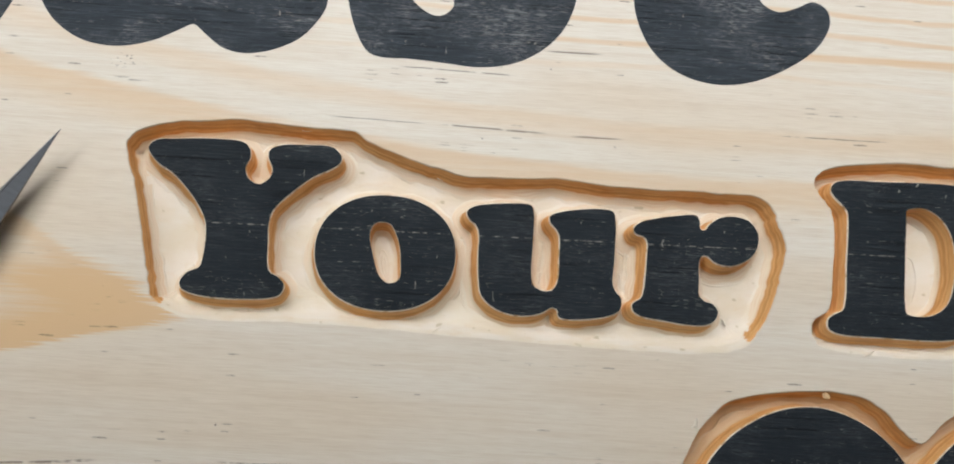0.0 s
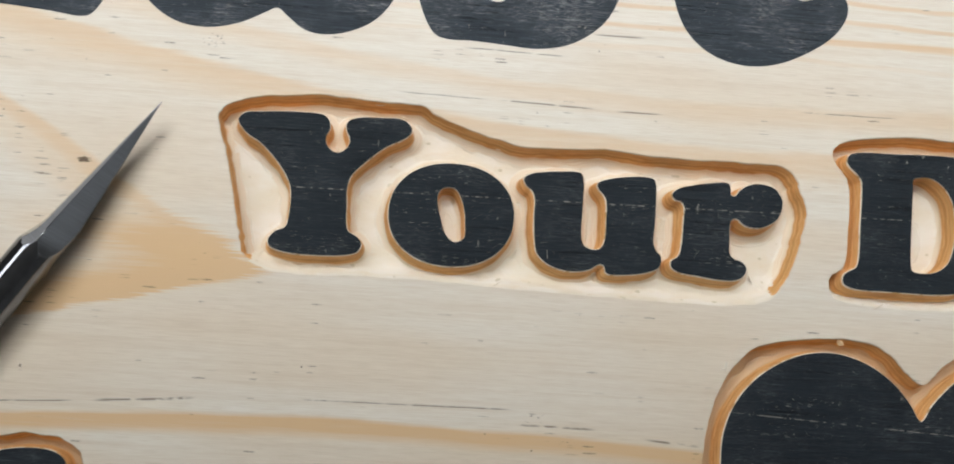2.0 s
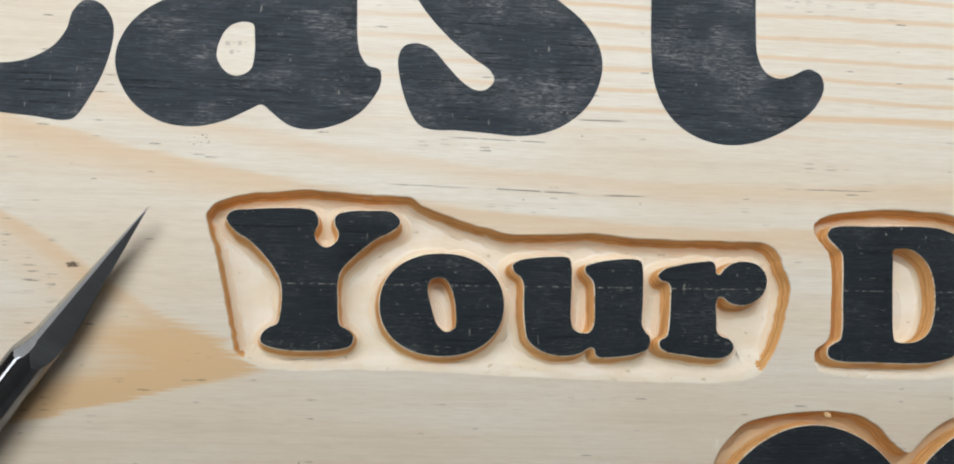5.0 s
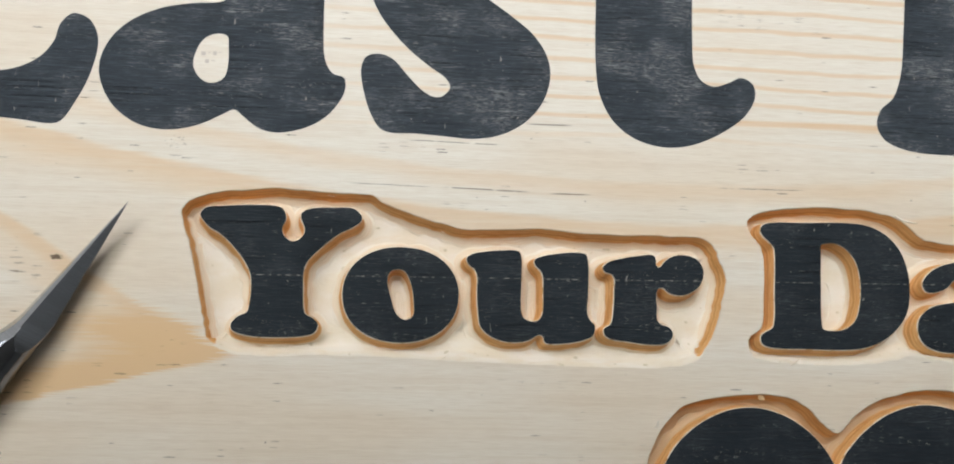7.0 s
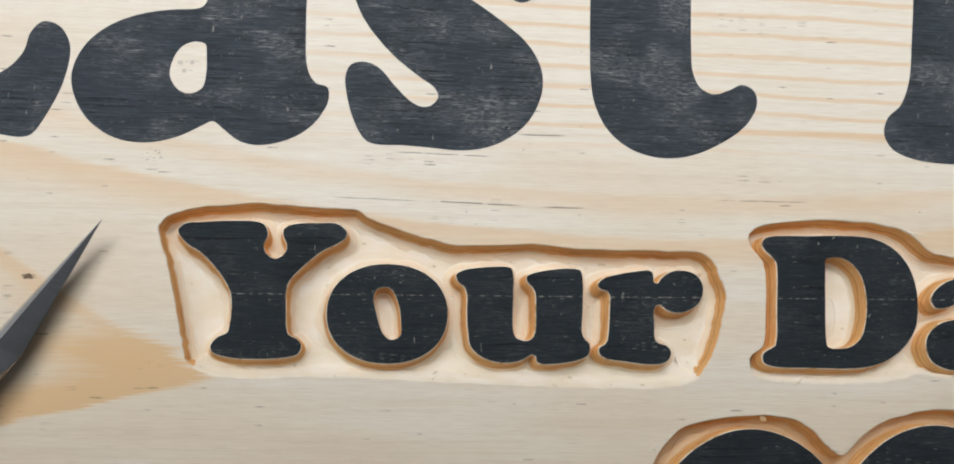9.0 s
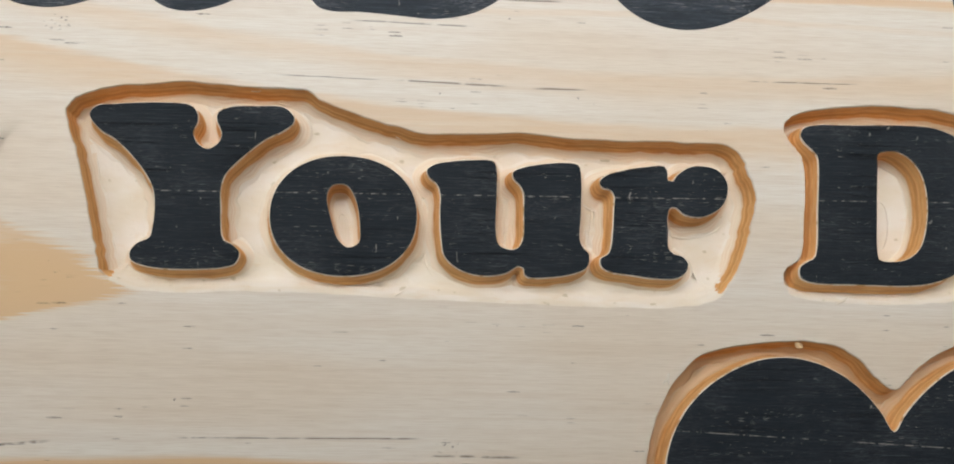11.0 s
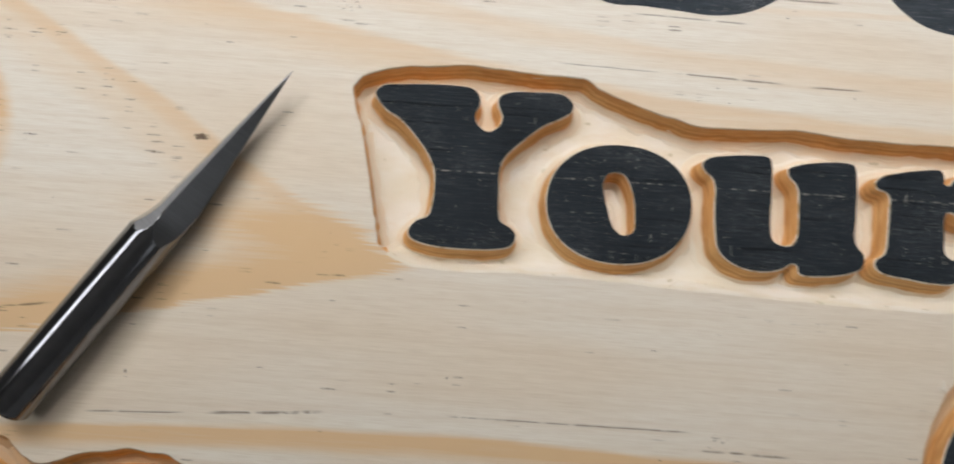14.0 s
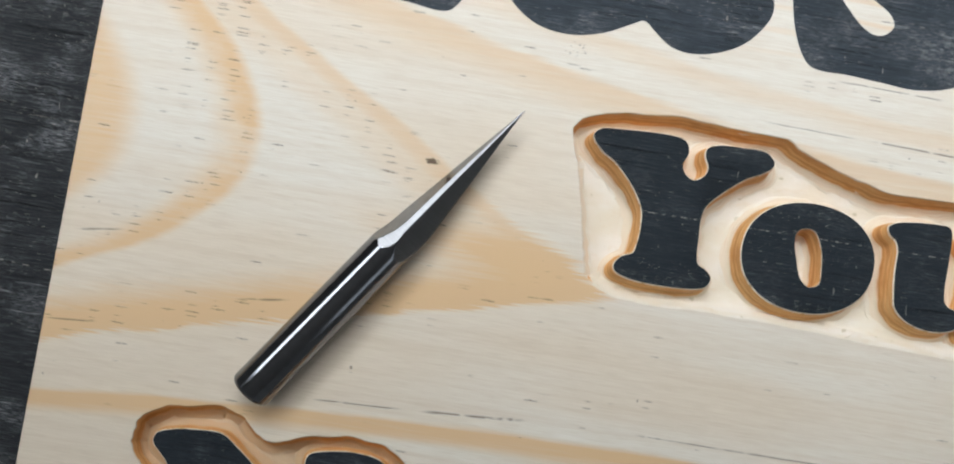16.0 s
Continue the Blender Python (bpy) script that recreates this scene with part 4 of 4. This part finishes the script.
def splinter(x, y, z, length, width, angle, lift, seed):
    """A curled sliver of pale wood left by the cutter."""
    bm = bmesh.new()
    rows_, n = [], 9
    for s in range(n):
        t = s / (n - 1)
        w = width * math.sin(math.pi * (0.12 + 0.86 * t)) ** 0.8 * (1 + 0.3 * noise.noise(Vector((t * 4, seed, 0))))
        h = lift * t * t + 0.08 * noise.noise(Vector((t * 5, seed, 3)))
        c, s_ = math.cos(angle + 0.35 * t), math.sin(angle + 0.35 * t)
        p = Vector((x + c * length * t, y + s_ * length * t))
        rows_.append([bm.verts.new(((p.x - s_ * w * k) * MM, (p.y + c * w * k) * MM, (z + h + u) * MM)) for k, u in ((-0.5, 0), (0, 0.16), (0.5, 0), (0, -0.06))])
    for p, q in zip(rows_, rows_[1:]):
        for i in range(4):
            bm.faces.new((p[i], p[(i + 1) % 4], q[(i + 1) % 4], q[i]))
    bm.faces.new(rows_[0])
    bm.faces.new(rows_[-1])
    bmesh.ops.recalc_face_normals(bm, faces=bm.faces)
    part("splinter", bm, RAW if seed == 1 else FLOOR, sign, "small pale wood splinter")


splinter(95.6, -10.9, -0.7, 1.1, 1.0, -1.2, 0.3, 1)
splinter(76.6, -15.6, 0.0, 1.7, 0.5, -1.9, 0.35, 2)
splinter(75.8, -17.0, 0.0, 1.2, 0.35, 0.6, 0.3, 3)
splinter(121.6, 22.9, 0.0, 4.6, 0.45, -0.62, 0.15, 4)
splinter(16.0, 23.2, -0.1, 1.6, 0.14, -0.35, 0.2, 5)
splinter(20.0, 21.6, -0.1, 2.0, 0.16, -0.5, 0.15, 6)
splinter(36.0, 18.2, -2.9, 1.6, 0.2, -0.9, 0.2, 7)
splinter(34.0, -6.3, -0.3, 5.0, 0.35, 0.02, 0.1, 8)
splinter(101.0, -5.2, 0.0, 2.0, 0.4, 0.2, 0.12, 9)
splinter(8.5, 19.4, -1.2, 1.2, 0.3, -1.5, 0.3, 10)


# ---------------------------------------------------------------- the router bit
def router_bit():
    tip, butt = Vector((-17.6, 20.4)), Vector((-51.4, -28.4))
    r = 3.28
    length = (tip - butt).length
    shank = 29.5
    bit = tagged(new("router_bit"), "polished steel engraving bit with long ground point on the board", "router bit")
    ang = math.atan2(tip.y - butt.y, tip.x - butt.x)
    bit.matrix_world = pose(butt.x * MM, butt.y * MM, (r + 0.06) * MM, 0, 0, math.degrees(ang))
    seg = 64
    # shank: turned bar with a bevelled butt and a shoulder
    bm = bmesh.new()
    rings = []
    for x, k in ((0.0, 0.86), (0.08, 0.90), (0.5, 0.99), (0.7, 1.0), (10, 1.0), (20, 1.0), (shank - 0.6, 1.0), (shank, 1.0)):
        rings.append([bm.verts.new((x * MM, r * k * math.cos(a) * MM, r * k * math.sin(a) * MM)) for a in (2 * math.pi * i / seg for i in range(seg))])
    for p, q in zip(rings, rings[1:]):
        for i in range(seg):
            f = bm.faces.new((p[i], p[(i + 1) % seg], q[(i + 1) % seg], q[i]))
            f.smooth = True
    bm.faces.new(rings[0])
    bmesh.ops.recalc_face_normals(bm, faces=bm.faces)
    part("shank", bm, CARBIDE, bit, "polished dark steel shank")
    # point: cone cut by three long ground faces, which run out in curves at the shank
    stations, angles = 90, [2 * math.pi * i / 128 for i in range(128)]
    faces = [(math.radians(a), k) for a, k in ((133, 0.81), (70, 0.965), (25, 0.66))]

    def radius(t, a):
        m, which = r * min(1.0, (1 - t) / 0.80), 3
        for i, (fa, k) in enumerate(faces):
            c = math.cos(a - fa)
            if c > 1e-3:
                u = min(1.0, t / (0.05 if i == 1 else 0.17))
                apo = r * (1.0 - (1.0 - k) * u * (2.0 - u)) * (1 - t) + 0.05 * t
                if apo / c < m:
                    m, which = apo / c, i
        return max(m, 0.05), which

    meshes = {"cutting_face": bmesh.new(), "ground_land": bmesh.new(), "relief_face": bmesh.new(), "taper": bmesh.new()}
    kinds = list(meshes)
    grid = [[(shank + (length - shank) * s / stations, radius(s / stations, a)[0], a) for a in angles] for s in range(stations + 1)]
    for s in range(stations):
        for i in range(128):
            k = (i + 1) % 128
            t, a = (s + 0.5) / stations, (i + 0.5) / 128 * 2 * math.pi
            bm = meshes[kinds[radius(t, a)[1]]]
            quad = [bm.verts.new((x * MM, m * math.cos(b) * MM, m * math.sin(b) * MM)) for x, m, b in (grid[s][i], grid[s][k], grid[s + 1][k], grid[s + 1][i])]
            bm.faces.new(quad[::-1])
    end = [meshes["taper"].verts.new((x * MM, m * math.cos(b) * MM, m * math.sin(b) * MM)) for x, m, b in grid[-1]]
    meshes["taper"].faces.new(end)
    looks = {"cutting_face": (FACE, "dark polished cutting face"), "ground_land": (GROUND, "bright cross-ground land"),
             "relief_face": (CARBIDE, "dark relief face"), "taper": (CARBIDE, "")}
    for kind, bm in meshes.items():
        bmesh.ops.remove_doubles(bm, verts=bm.verts, dist=1e-7)
        for f in bm.faces:
            f.smooth = kind == "taper"
        part(kind, bm, looks[kind][0], bit, looks[kind][1])

router_bit()


# ---------------------------------------------------------------- the room
def box(x0, y0, z0, x1, y1, z1):
    bm = bmesh.new()
    bmesh.ops.create_cube(bm, size=1.0)
    for v in bm.verts:
        v.co = Vector(((x0 + x1) / 2 + v.co.x * (x1 - x0), (y0 + y1) / 2 + v.co.y * (y1 - y0), (z0 + z1) / 2 + v.co.z * (z1 - z0)))
    bmesh.ops.bevel(bm, geom=list(bm.edges), offset=0.004, segments=2, affect="EDGES")
    return bm


def slab(name, x0, y0, z0, x1, y1, z1, mat, label, cat):
    return tagged(part(name, box(x0, y0, z0, x1, y1, z1), mat, None, label), "", cat, "", "structure")


# Unseen shell, added pale for bounced fill light and the bit's reflections.
slab("floor", -2.1, -2.0, -1.05, 2.3, 2.1, -0.95, CONCRETE, "plain grey concrete workshop floor", "floor")
slab("ceiling", -2.1, -2.0, 1.55, 2.3, 2.1, 1.65, PLASTER, "plain ceiling of the workshop, unseen", "ceiling")
slab("wall_west", -2.1, -2.0, -0.95, -2.0, 2.1, 1.55, PLASTER, "plain grey workshop wall, unseen", "wall")
slab("wall_east", 2.2, -2.0, -0.95, 2.3, 2.1, 1.55, PLASTER, "plain grey workshop wall, unseen", "wall")
slab("wall_south", -2.0, -2.0, -0.95, 2.2, -1.9, 1.55, PLASTER, "plain grey workshop wall, unseen", "wall")
slab("wall_north", -2.0, 2.0, -0.95, 2.2, 2.1, 1.55, PLASTER, "plain grey workshop wall, unseen", "wall")

bench = tagged(new("workbench"), "plain brown wooden workbench standing under the sign board", "workbench")
part("bench_top", box(-0.75, -0.40, -0.058, 0.85, 0.45, -0.0181), BENCH, bench)
for lx in (-0.68, 0.78):
    for ly in (-0.33, 0.38):
        part("leg", box(lx - 0.04, ly - 0.04, -0.95, lx + 0.04, ly + 0.04, -0.058), BENCH, bench)
